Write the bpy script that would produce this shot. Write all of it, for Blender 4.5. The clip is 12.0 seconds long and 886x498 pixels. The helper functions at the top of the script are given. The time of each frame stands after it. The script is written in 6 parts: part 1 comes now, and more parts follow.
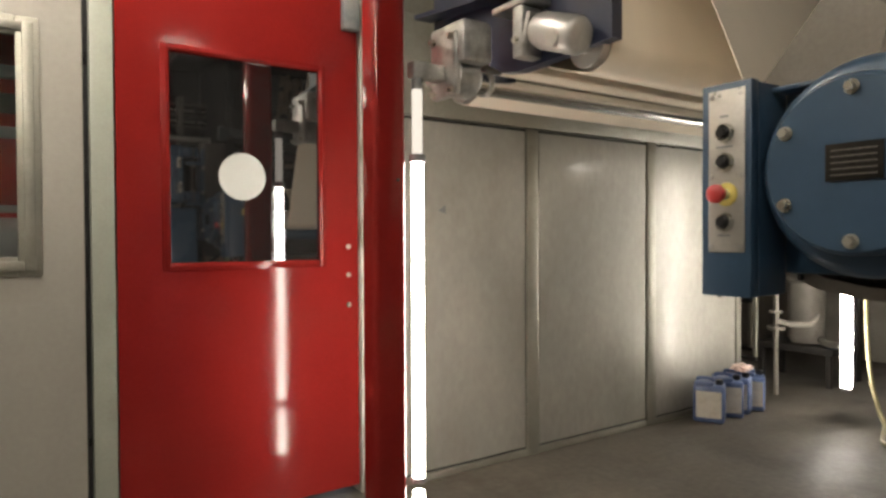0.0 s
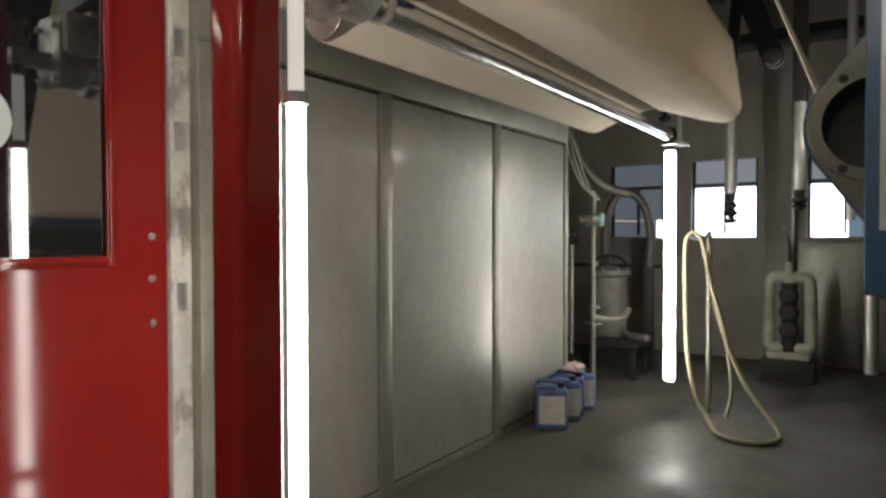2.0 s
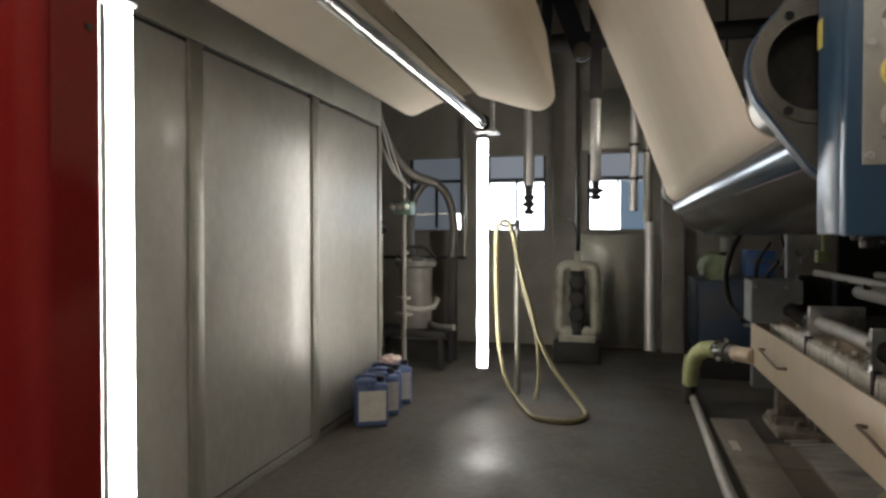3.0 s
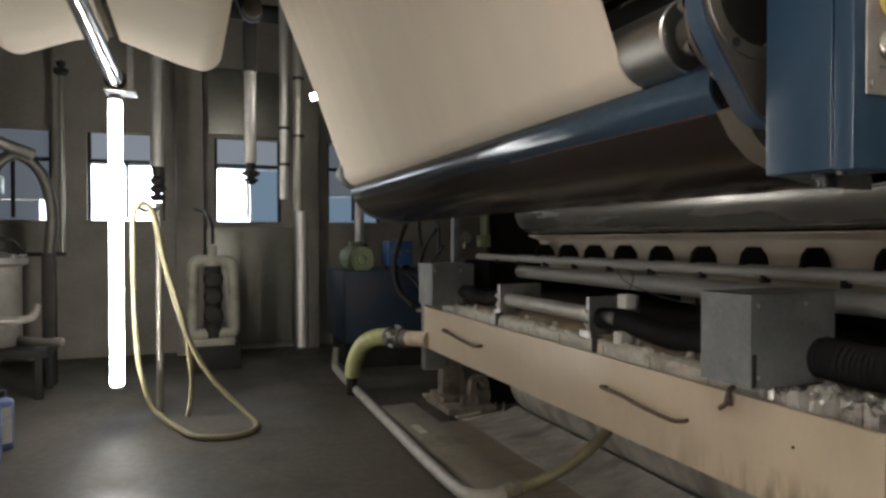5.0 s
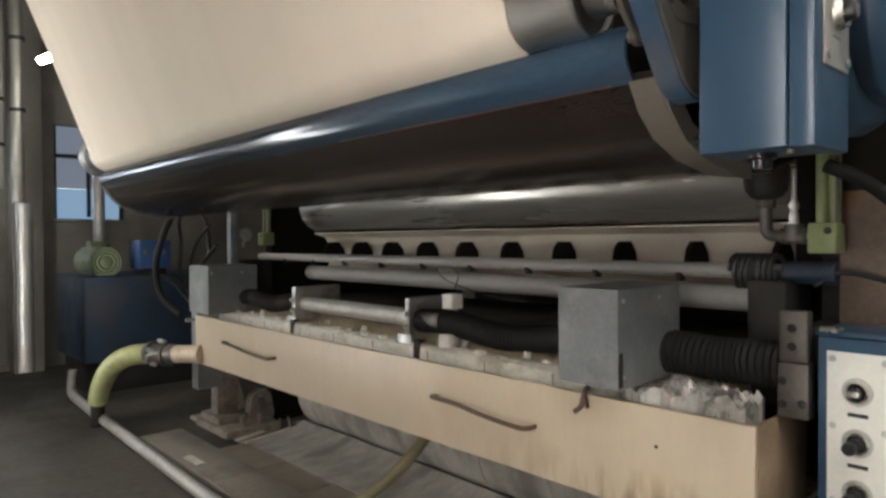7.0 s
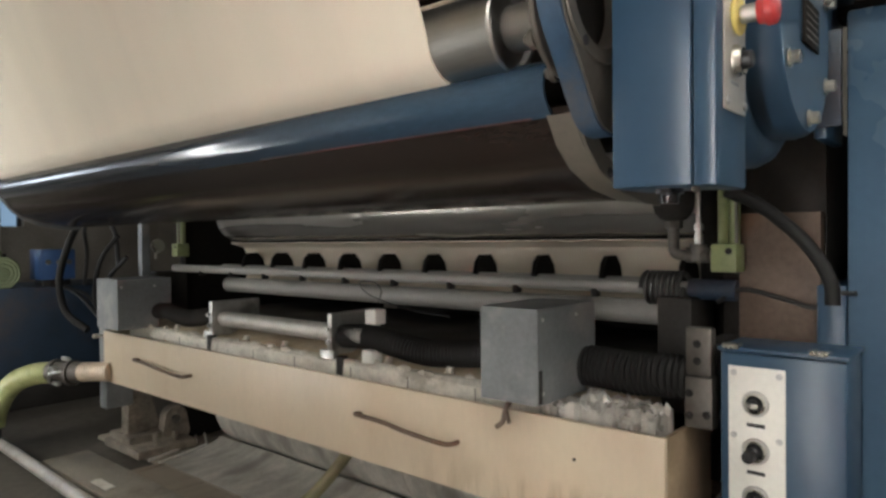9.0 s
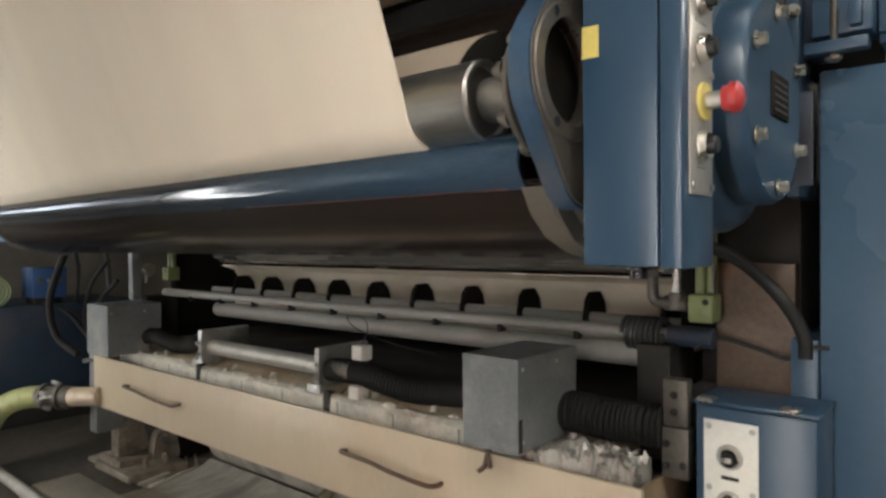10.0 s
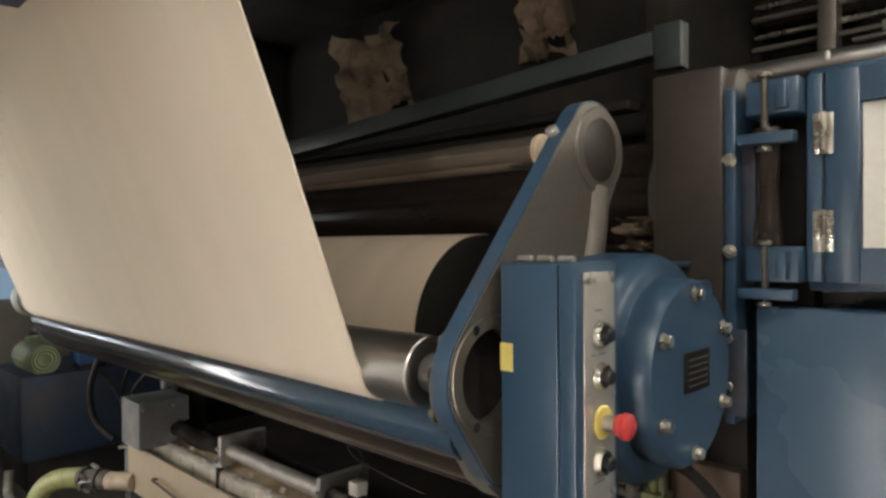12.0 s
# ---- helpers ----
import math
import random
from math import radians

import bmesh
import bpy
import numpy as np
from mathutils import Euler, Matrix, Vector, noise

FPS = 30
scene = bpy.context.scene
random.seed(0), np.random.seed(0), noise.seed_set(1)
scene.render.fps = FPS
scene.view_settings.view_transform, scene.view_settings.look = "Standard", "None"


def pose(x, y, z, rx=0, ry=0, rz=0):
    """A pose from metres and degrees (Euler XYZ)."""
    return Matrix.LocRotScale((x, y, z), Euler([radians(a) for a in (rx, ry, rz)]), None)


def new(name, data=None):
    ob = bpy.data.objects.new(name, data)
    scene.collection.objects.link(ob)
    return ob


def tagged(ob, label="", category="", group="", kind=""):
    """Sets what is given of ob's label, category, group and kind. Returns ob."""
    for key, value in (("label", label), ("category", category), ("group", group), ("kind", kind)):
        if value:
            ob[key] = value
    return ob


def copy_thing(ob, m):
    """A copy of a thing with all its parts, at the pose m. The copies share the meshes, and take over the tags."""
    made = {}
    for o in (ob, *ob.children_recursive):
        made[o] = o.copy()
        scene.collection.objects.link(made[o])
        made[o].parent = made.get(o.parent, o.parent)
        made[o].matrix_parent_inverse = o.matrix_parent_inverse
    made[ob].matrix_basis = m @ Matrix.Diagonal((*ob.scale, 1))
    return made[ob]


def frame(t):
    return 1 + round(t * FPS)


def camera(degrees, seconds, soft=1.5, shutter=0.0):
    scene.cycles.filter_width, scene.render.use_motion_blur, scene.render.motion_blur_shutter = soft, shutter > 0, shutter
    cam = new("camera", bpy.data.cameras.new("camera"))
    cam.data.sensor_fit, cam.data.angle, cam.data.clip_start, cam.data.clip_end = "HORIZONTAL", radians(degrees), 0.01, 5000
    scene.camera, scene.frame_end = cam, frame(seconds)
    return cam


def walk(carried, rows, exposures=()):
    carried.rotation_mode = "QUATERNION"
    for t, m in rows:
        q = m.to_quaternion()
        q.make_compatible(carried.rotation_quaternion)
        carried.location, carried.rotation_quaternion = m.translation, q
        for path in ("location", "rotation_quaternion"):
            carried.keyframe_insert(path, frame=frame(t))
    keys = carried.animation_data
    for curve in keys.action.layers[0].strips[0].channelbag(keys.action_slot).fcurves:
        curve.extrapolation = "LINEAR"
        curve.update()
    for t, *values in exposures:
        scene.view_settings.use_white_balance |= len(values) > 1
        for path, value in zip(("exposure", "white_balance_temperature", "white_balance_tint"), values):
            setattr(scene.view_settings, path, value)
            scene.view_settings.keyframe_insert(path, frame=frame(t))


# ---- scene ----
cam = camera(67.7, 12.0, soft=2.8, shutter=0.06)
METRES, EYE, TILT, LEAN, TURN = 3.0, 1.215, 0.0, 0.0, -34.1
ROWS = [
    (0.0, 0.0, 0.0, 0.0, -0.0, -1.06, 0.27),
    (0.5, -0.0289, 0.085, 0.0009, -0.61, -1.05, 0.29),
    (1.0, -0.06, 0.1467, -0.0053, -3.77, -1.1, 0.27),
    (1.5, -0.1035, 0.2108, -0.0054, -13.25, -1.13, 0.17),
    (2.0, -0.1206, 0.2746, -0.0145, -21.78, -1.15, 0.13),
    (2.5, -0.1343, 0.333, -0.0294, -31.51, -1.13, 0.05),
    (4.5, -0.1406, 0.5709, -0.0759, -68.17, -0.79, 0.0),
    (5.0, -0.1235, 0.6117, -0.0759, -76.94, -0.8, 0.07),
    (5.5, -0.0988, 0.6469, -0.0797, -83.55, -0.81, 0.13),
    (6.0, -0.0745, 0.6699, -0.0833, -89.35, -0.84, 0.26),
    (6.5, -0.0516, 0.6841, -0.0869, -95.13, -0.92, 0.39),
    (7.0, -0.0362, 0.6838, -0.0808, -98.37, -0.84, 0.37),
    (7.5, -0.0361, 0.6816, -0.0769, -101.19, -0.78, 0.38),
    (9.5, -0.0397, 0.6863, -0.0549, -105.47, -0.69, 0.54),
    (10.0, -0.0484, 0.6779, -0.0328, -105.56, -0.55, 0.46),
    (10.5, -0.0649, 0.6681, 0.0016, -105.27, -0.48, 0.42),
    (11.0, -0.0821, 0.6605, 0.0358, -103.83, -0.38, 0.31),
    (11.5, -0.0989, 0.6451, 0.0747, -102.46, -0.31, 0.19),
    (12.0, -0.1059, 0.6307, 0.1212, -101.56, -0.41, 0.31),
]
walk(cam, [(t, pose(0, 0, EYE, TILT, LEAN, TURN) @ pose(METRES * x, METRES * y, METRES * z, 90 + pitch, roll, yaw)) for t, x, y, z, yaw, pitch, roll in ROWS],
     exposures=[(0.0, 1.14, 6850, 12), (0.5, 0.87, 6800, 12), (1.0, 0.79, 6750, 12), (1.5, 0.6, 6550, 11), (2.5, 0.5, 6400, 10), (4.5, 0.6, 6350, 10),
                (5.0, 0.62, 6300, 10), (6.0, 0.86, 6200, 9), (6.5, 1.32, 6150, 9), (7.0, 1.37, 6080, 9), (9.5, 1.38, 6150, 9), (10.5, 1.25, 6300, 9), (12.0, 1.12, 6450, 10)])

# ---- world and light ----
world = bpy.data.worlds.new("world")
scene.world = world
world.use_nodes = True
wn = world.node_tree
sky = wn.nodes.new("ShaderNodeTexSky")
sky.sky_type, sky.sun_disc, sky.sun_elevation, sky.sun_rotation = "NISHITA", False, radians(35), radians(60)
wn.links.new(sky.outputs[0], wn.nodes["Background"].inputs[0])
wn.nodes["Background"].inputs[1].default_value = 0.12
scene.view_settings.exposure = 0.0


# ---- materials ----
def material(name, base, rough=0.5, metal=0.0, var=0.12, scale=6.0, fine=90.0, bump=0.15, rough_var=0.12, stain=None, stain_amount=0.5, stain_scale=2.5, coat=0.0, stretch=(1, 1, 1), stain_sharp=0.12, depth=0.002, gloss=0.5):
    m = bpy.data.materials.new(name)
    m.use_nodes = True
    nt = m.node_tree
    b = nt.nodes["Principled BSDF"]
    N, L = nt.nodes.new, nt.links.new
    co = N("ShaderNodeTexCoord")
    mp = N("ShaderNodeMapping")
    mp.inputs["Scale"].default_value = stretch
    L(co.outputs["Object"], mp.inputs[0])
    big, small = N("ShaderNodeTexNoise"), N("ShaderNodeTexNoise")
    for n, s, d in ((big, scale, 5), (small, fine, 3)):
        n.inputs["Scale"].default_value, n.inputs["Detail"].default_value = s, d
        L(mp.outputs[0], n.inputs["Vector"])
    mix = N("ShaderNodeMix")
    mix.data_type = "FLOAT"
    mix.inputs[0].default_value = 0.35
    L(big.outputs[0], mix.inputs[2]); L(small.outputs[0], mix.inputs[3])
    hsv = N("ShaderNodeHueSaturation")
    hsv.inputs["Color"].default_value = (*base, 1)
    vr = N("ShaderNodeMapRange")
    vr.inputs[1].default_value, vr.inputs[2].default_value = 0.3, 0.7
    vr.inputs[3].default_value, vr.inputs[4].default_value = 1 - var * 1.6, 1 + var * 1.6
    L(mix.outputs[0], vr.inputs[0]); L(vr.outputs[0], hsv.inputs["Value"])
    out = hsv.outputs[0]
    rr = N("ShaderNodeMapRange")
    rr.inputs[1].default_value, rr.inputs[2].default_value = 0.3, 0.7
    rr.inputs[3].default_value, rr.inputs[4].default_value = max(0.02, rough - rough_var), min(1, rough + rough_var)
    L(big.outputs[0], rr.inputs[0]); L(rr.outputs[0], b.inputs["Roughness"])
    if stain:
        st = N("ShaderNodeTexNoise")
        st.inputs["Scale"].default_value, st.inputs["Detail"].default_value, st.inputs["Roughness"].default_value = stain_scale, (8 if stain_sharp < 0.2 else 3), (0.65 if stain_sharp < 0.2 else 0.45)
        L(mp.outputs[0], st.inputs["Vector"])
        sr = N("ShaderNodeMapRange")
        sr.interpolation_type = "SMOOTHSTEP"
        sr.inputs[1].default_value, sr.inputs[2].default_value = 0.55 - stain_sharp / 2, 0.55 + stain_sharp
        sr.inputs[4].default_value = stain_amount
        L(st.outputs[0], sr.inputs[0])
        mc = N("ShaderNodeMix")
        mc.data_type = "RGBA"
        L(sr.outputs[0], mc.inputs[0]); L(out, mc.inputs[6])
        mc.inputs[7].default_value = (*stain, 1)
        out = mc.outputs[2]
    L(out, b.inputs["Base Color"])
    b.inputs["Specular IOR Level"].default_value = gloss
    b.inputs["Metallic"].default_value, b.inputs["Coat Weight"].default_value = metal, coat
    if bump:
        bp = N("ShaderNodeBump")
        bp.inputs["Strength"].default_value, bp.inputs["Distance"].default_value = bump, depth
        L(mix.outputs[0], bp.inputs["Height"]); L(bp.outputs[0], b.inputs["Normal"])
    return m


def glow(name, colour, strength):
    m = bpy.data.materials.new(name)
    m.use_nodes = True
    b = m.node_tree.nodes["Principled BSDF"]
    b.inputs["Base Color"].default_value = (0.06, 0.065, 0.07, 1)
    b.inputs["Emission Color"].default_value, b.inputs["Emission Strength"].default_value = (*colour, 1), strength
    return m


def glass_like(name, base, rough=0.03, ior=1.5):
    m = bpy.data.materials.new(name)
    m.use_nodes = True
    b = m.node_tree.nodes["Principled BSDF"]
    b.inputs["Base Color"].default_value = (*base, 1)
    b.inputs["Roughness"].default_value, b.inputs["IOR"].default_value = rough, ior
    b.inputs["Transmission Weight"].default_value = 1.0
    return m


RED = material("red_paint", (0.2, 0.0132, 0.0115), 0.1, var=0.07, scale=3, bump=0.04, rough_var=0.03, gloss=0.28, stain=(0.14, 0.01, 0.01), stain_amount=0.3, stain_sharp=0.4)
STEEL = material("panel_steel", (0.32, 0.308, 0.275), 0.4, 0.32, var=0.12, scale=2.6, fine=30, bump=0.04, rough_var=0.05, gloss=0.38, stretch=(1, 1, 0.6), stain=(0.235, 0.225, 0.195), stain_amount=0.55, stain_scale=1.7, stain_sharp=0.3, coat=0.2)
STEEL.node_tree.nodes["Principled BSDF"].inputs["Coat Roughness"].default_value = 0.14
FRAME = material("post_steel", (0.32, 0.31, 0.265), 0.42, 0.6, var=0.1, scale=5, bump=0.08, stain=(0.15, 0.14, 0.11), stain_amount=0.4)
GREEN_GREY = material("grey_green_paint", (0.36, 0.38, 0.32), 0.42, var=0.08, scale=4, bump=0.06, stain=(0.2, 0.19, 0.16), stain_amount=0.4)
BLUE = material("blue_paint", (0.031, 0.065, 0.111), 0.33, var=0.05, scale=3, fine=60, bump=0.05, rough_var=0.05)
BAY = material("bay_paint", (0.355, 0.335, 0.295), 0.3, 0.25, var=0.06, scale=1.6, fine=50, bump=0.05, rough_var=0.03)
# BLUE lightened for the side panel; lamp reflection is put into the colour.
SIDE_BLUE = material("blue_paint_with_sheen", (0.06, 0.104, 0.16), 0.26, var=0.06, scale=2, fine=60, bump=0.05, rough_var=0.05)
LIP_BLUE = material("glossy_blue_enamel", (0.043, 0.082, 0.13), 0.17, 0.2, var=0.15, scale=3, bump=0.03, rough_var=0.04, stain=(0.06, 0.055, 0.06), stain_amount=0.6, stain_scale=3, stretch=(0.5, 2, 2), stain_sharp=0.3)
PRIMER = material("red_primer_edge", (0.1, 0.03, 0.028), 0.4, var=0.3, scale=9, bump=0.1, stain=(0.04, 0.03, 0.03), stain_amount=0.9, stain_scale=6, stretch=(0.6, 2, 2))
BLUE_WORN = material("worn_blue_paint", (0.036, 0.074, 0.128), 0.42, var=0.15, scale=7, bump=0.12, stain=(0.1, 0.085, 0.07), stain_amount=0.7, stain_scale=5)
FELT = material("felt", (0.76, 0.68, 0.56), 0.95, var=0.035, scale=1.5, fine=380, bump=0.25, rough_var=0.03, stain=(0.67, 0.58, 0.46), stain_amount=0.25, stain_scale=3, stretch=(7, 0.7, 0.7), stain_sharp=0.3)
# Tan felt; part of its darker tone is the shade deep in the press.
SHADED_FELT = material("shade_toned_felt", (0.56, 0.465, 0.365), 0.95, var=0.04, scale=1.5, fine=380, bump=0.25, rough_var=0.03, stain=(0.46, 0.37, 0.28), stain_amount=0.3, stain_scale=2, stretch=(5, 0.7, 0.7), stain_sharp=0.3)
CHROME = material("turned_steel", (0.52, 0.51, 0.49), 0.36, 1.0, var=0.08, scale=5, fine=60, bump=0.03, rough_var=0.08, stretch=(0.4, 3, 3))
SATIN = material("satin_roll", (0.52, 0.5, 0.46), 0.27, 0.65, var=0.06, scale=3, bump=0.03, rough_var=0.04, stretch=(0.4, 3, 3))
UPPER_ROLL = material("brown_steel_roll", (0.34, 0.295, 0.25), 0.22, 0.8, var=0.1, scale=3, bump=0.03, rough_var=0.05, stretch=(0.4, 3, 3))
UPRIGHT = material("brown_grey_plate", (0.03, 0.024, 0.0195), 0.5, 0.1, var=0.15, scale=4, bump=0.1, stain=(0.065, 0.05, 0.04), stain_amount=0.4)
LEVER = material("lever_primer", (0.185, 0.168, 0.143), 0.37, 0.6, var=0.14, scale=5, bump=0.08, stain=(0.06, 0.05, 0.04), stain_amount=0.5, stain_sharp=0.3)

BEAM = material("dark_green_beam_paint", (0.022, 0.03, 0.03), 0.5, var=0.15, scale=4, bump=0.1)
# Near-black; on plates deep in the press it stands in for shade.
NEAR_BLACK = material("near_black", (0.012, 0.011, 0.0095), 0.8, var=0.3, scale=4, bump=0.2, gloss=0.12, stain=(0.03, 0.023, 0.017), stain_amount=0.5)
SCRAP = material("oily_felt_scrap", (0.17, 0.125, 0.085), 0.9, var=0.2, scale=8, bump=0.4, stain=(0.08, 0.06, 0.04), stain_amount=0.8, stain_scale=5)
FOIL = material("crumpled_foil", (0.5, 0.48, 0.44), 0.32, 0.35, var=0.2, scale=14, bump=0.3, stain=(0.16, 0.125, 0.09), stain_amount=0.8, stain_scale=12)
TANK = material("dark_tank_paint", (0.02, 0.036, 0.062), 0.5, var=0.25, scale=6, bump=0.15, stain=(0.075, 0.05, 0.035), stain_amount=0.5)
VALVE_BLUE = material("valve_block_paint", (0.035, 0.08, 0.2), 0.4, var=0.1, scale=6, bump=0.1)
NAVY = material("navy_beam_paint", (0.016, 0.022, 0.045), 0.4, var=0.15, scale=5, bump=0.08, stain=(0.05, 0.04, 0.04), stain_amount=0.4)
HOSE_BLACK = material("matt_black_hose", (0.014, 0.0135, 0.013), 0.65, var=0.15, scale=20, bump=0.1, gloss=0.25)
POLISHED = material("polished_pipe", (0.62, 0.62, 0.6), 0.2, 1.0, var=0.06, scale=6, bump=0.03, rough_var=0.06)
CLAD = material("pipe_cladding", (0.5, 0.49, 0.46), 0.42, 0.6, var=0.08, scale=4, bump=0.05, stain=(0.25, 0.23, 0.2), stain_amount=0.4, stain_scale=4)
ALU = material("cast_aluminium", (0.5, 0.5, 0.48), 0.42, 0.9, var=0.15, scale=12, bump=0.2, stain=(0.2, 0.18, 0.15), stain_amount=0.5, stain_scale=8)
# Dark brown gloss; on the guard it holds the shade on rusty blue steel.
DARK_GLOSS = material("dark_brown_gloss", (0.02, 0.014, 0.0115), 0.2, var=0.2, scale=3, bump=0.04, rough_var=0.06, stain=(0.04, 0.028, 0.022), stain_amount=0.3, stretch=(0.5, 2, 2), stain_sharp=0.3)
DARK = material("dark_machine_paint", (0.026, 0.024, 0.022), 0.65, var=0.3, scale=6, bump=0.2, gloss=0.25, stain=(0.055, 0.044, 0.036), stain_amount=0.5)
GREY_PAINT = material("grey_paint", (0.175, 0.185, 0.19), 0.5, var=0.16, scale=8, bump=0.15, stain=(0.34, 0.325, 0.3), stain_amount=0.55, stain_scale=6)
DARK_STEEL = material("dark_mill_steel", (0.12, 0.108, 0.093), 0.45, 0.4, var=0.15, scale=5, bump=0.1, stain=(0.07, 0.06, 0.05), stain_amount=0.5)
ARM = material("grey_primer", (0.19, 0.168, 0.138), 0.42, 0.3, var=0.12, scale=5, bump=0.08, stain=(0.12, 0.1, 0.08), stain_amount=0.5, stain_sharp=0.3)
SLOPE = material("sandy_crust", (0.52, 0.43, 0.3), 0.75, var=0.2, scale=9, fine=60, bump=0.6, stain=(0.3, 0.22, 0.14), stain_amount=0.7, stain_scale=7, stain_sharp=0.2)
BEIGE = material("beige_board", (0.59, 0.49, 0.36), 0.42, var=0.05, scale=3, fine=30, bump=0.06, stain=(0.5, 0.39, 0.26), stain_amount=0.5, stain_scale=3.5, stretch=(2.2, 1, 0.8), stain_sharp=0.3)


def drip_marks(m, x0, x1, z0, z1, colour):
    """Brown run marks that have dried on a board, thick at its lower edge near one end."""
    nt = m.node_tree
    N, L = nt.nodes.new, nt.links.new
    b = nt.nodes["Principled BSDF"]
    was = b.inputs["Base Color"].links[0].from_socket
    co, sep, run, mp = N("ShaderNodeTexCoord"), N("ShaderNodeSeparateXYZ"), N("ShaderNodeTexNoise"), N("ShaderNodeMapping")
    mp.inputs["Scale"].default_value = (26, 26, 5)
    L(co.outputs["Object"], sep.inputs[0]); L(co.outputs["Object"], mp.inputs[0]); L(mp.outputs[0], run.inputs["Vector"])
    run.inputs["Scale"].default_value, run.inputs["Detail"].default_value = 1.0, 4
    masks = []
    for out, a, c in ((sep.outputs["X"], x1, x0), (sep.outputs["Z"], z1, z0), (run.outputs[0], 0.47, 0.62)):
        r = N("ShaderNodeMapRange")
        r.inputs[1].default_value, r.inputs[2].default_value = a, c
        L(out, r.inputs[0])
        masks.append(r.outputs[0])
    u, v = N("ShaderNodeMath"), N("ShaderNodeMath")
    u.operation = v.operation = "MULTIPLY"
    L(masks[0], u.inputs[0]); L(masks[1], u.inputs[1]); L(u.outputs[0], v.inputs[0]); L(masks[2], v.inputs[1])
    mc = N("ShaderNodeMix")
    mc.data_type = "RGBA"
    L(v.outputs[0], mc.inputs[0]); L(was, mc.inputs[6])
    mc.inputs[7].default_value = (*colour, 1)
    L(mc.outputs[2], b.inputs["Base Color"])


def blend_along(m, x0, x1, colour):
    """Colour that blends into another from x0 to x1, with an uneven front."""
    nt = m.node_tree
    N, L = nt.nodes.new, nt.links.new
    b = nt.nodes["Principled BSDF"]
    was = b.inputs["Base Color"].links[0].from_socket
    co, sep, mp, n, add, r, mc = (N("ShaderNode" + k) for k in ("TexCoord", "SeparateXYZ", "Mapping", "TexNoise", "Math", "MapRange", "Mix"))
    mp.inputs["Scale"].default_value = (1.6, 14, 14)
    n.inputs["Scale"].default_value, n.inputs["Detail"].default_value = 1.0, 5
    L(co.outputs["Object"], sep.inputs[0]); L(co.outputs["Object"], mp.inputs[0]); L(mp.outputs[0], n.inputs["Vector"])
    L(sep.outputs["X"], add.inputs[0]); L(n.outputs[0], add.inputs[1])
    r.inputs[1].default_value, r.inputs[2].default_value = x0 + 0.5, x1 + 0.5
    mc.data_type = "RGBA"
    L(add.outputs[0], r.inputs[0]); L(r.outputs[0], mc.inputs[0]); L(was, mc.inputs[6])
    mc.inputs[7].default_value = (*colour, 1)
    L(mc.outputs[2], b.inputs["Base Color"])


blend_along(LIP_BLUE, 1.95, 2.9, (0.04, 0.045, 0.055))
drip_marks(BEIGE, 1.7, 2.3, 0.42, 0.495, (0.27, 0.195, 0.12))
# A darker brown than the beige front board.
END_BROWN = material("brown_end_board", (0.38, 0.285, 0.185), 0.55, var=0.12, scale=6, bump=0.15, stain=(0.2, 0.14, 0.09), stain_amount=0.7, stain_scale=5)
CAST = material("corroded_casting", (0.23, 0.2, 0.16), 0.7, var=0.3, scale=14, bump=0.8, stain=(0.1, 0.075, 0.055), stain_amount=0.8, stain_scale=9)
LIME = material("limed_metal", (0.7, 0.665, 0.58), 0.7, 0.15, var=0.18, scale=12, bump=0.9, stain=(0.24, 0.19, 0.13), stain_amount=0.55, stain_scale=10)
RUST = material("rusty_steel", (0.14, 0.1, 0.075), 0.6, 0.3, var=0.25, scale=8, bump=0.3, stain=(0.2, 0.09, 0.04), stain_amount=0.7, stain_scale=4)
RUBBER = material("black_rubber", (0.022, 0.022, 0.022), 0.42, var=0.2, scale=10, bump=0.2, stain=(0.07, 0.065, 0.055), stain_amount=0.35)
GREY_ROLL = material("grey_roll_cover", (0.3, 0.29, 0.265), 0.5, var=0.12, scale=3, bump=0.15, stain=(0.4, 0.38, 0.33), stain_amount=0.5, stretch=(0.4, 2, 2))
FLOOR = material("wet_concrete", (0.095, 0.085, 0.07), 0.56, var=0.3, scale=1.6, fine=26, bump=0.4, rough_var=0.2, stain=(0.05, 0.043, 0.034), stain_amount=0.75, stain_scale=1.7, stain_sharp=0.16, depth=0.012, gloss=0.24)
IRON = material("worn_iron", (0.11, 0.1, 0.087), 0.5, 0.5, var=0.2, scale=9, bump=0.2)
LIMED_BAR = material("limed_bar", (0.46, 0.44, 0.4), 0.5, 0.3, var=0.14, scale=9, bump=0.3, stain=(0.3, 0.27, 0.22), stain_amount=0.5, stain_scale=12)
GRATE = material("muddy_grating_steel", (0.26, 0.22, 0.17), 0.6, 0.2, var=0.2, scale=9, bump=0.2)
ZINC = material("zinc_plated", (0.5, 0.48, 0.42), 0.3, 0.9, var=0.12, scale=25, bump=0.05)
PALE_ROLL = material("pale_drum_cover", (0.4, 0.38, 0.335), 0.6, var=0.22, scale=9, fine=60, bump=0.5, stain=(0.17, 0.155, 0.135), stain_amount=0.8, stain_scale=3.4, stretch=(2.2, 1, 1), stain_sharp=0.2, depth=0.004)
PLINTH = material("plinth_concrete", (0.3, 0.265, 0.21), 0.75, var=0.2, scale=5, bump=0.5, stain=(0.12, 0.1, 0.08), stain_amount=0.6, stain_scale=4)
KERB = material("kerb_concrete", (0.27, 0.24, 0.195), 0.7, var=0.2, scale=5, bump=0.4, stain=(0.12, 0.1, 0.08), stain_amount=0.6, stain_scale=4)
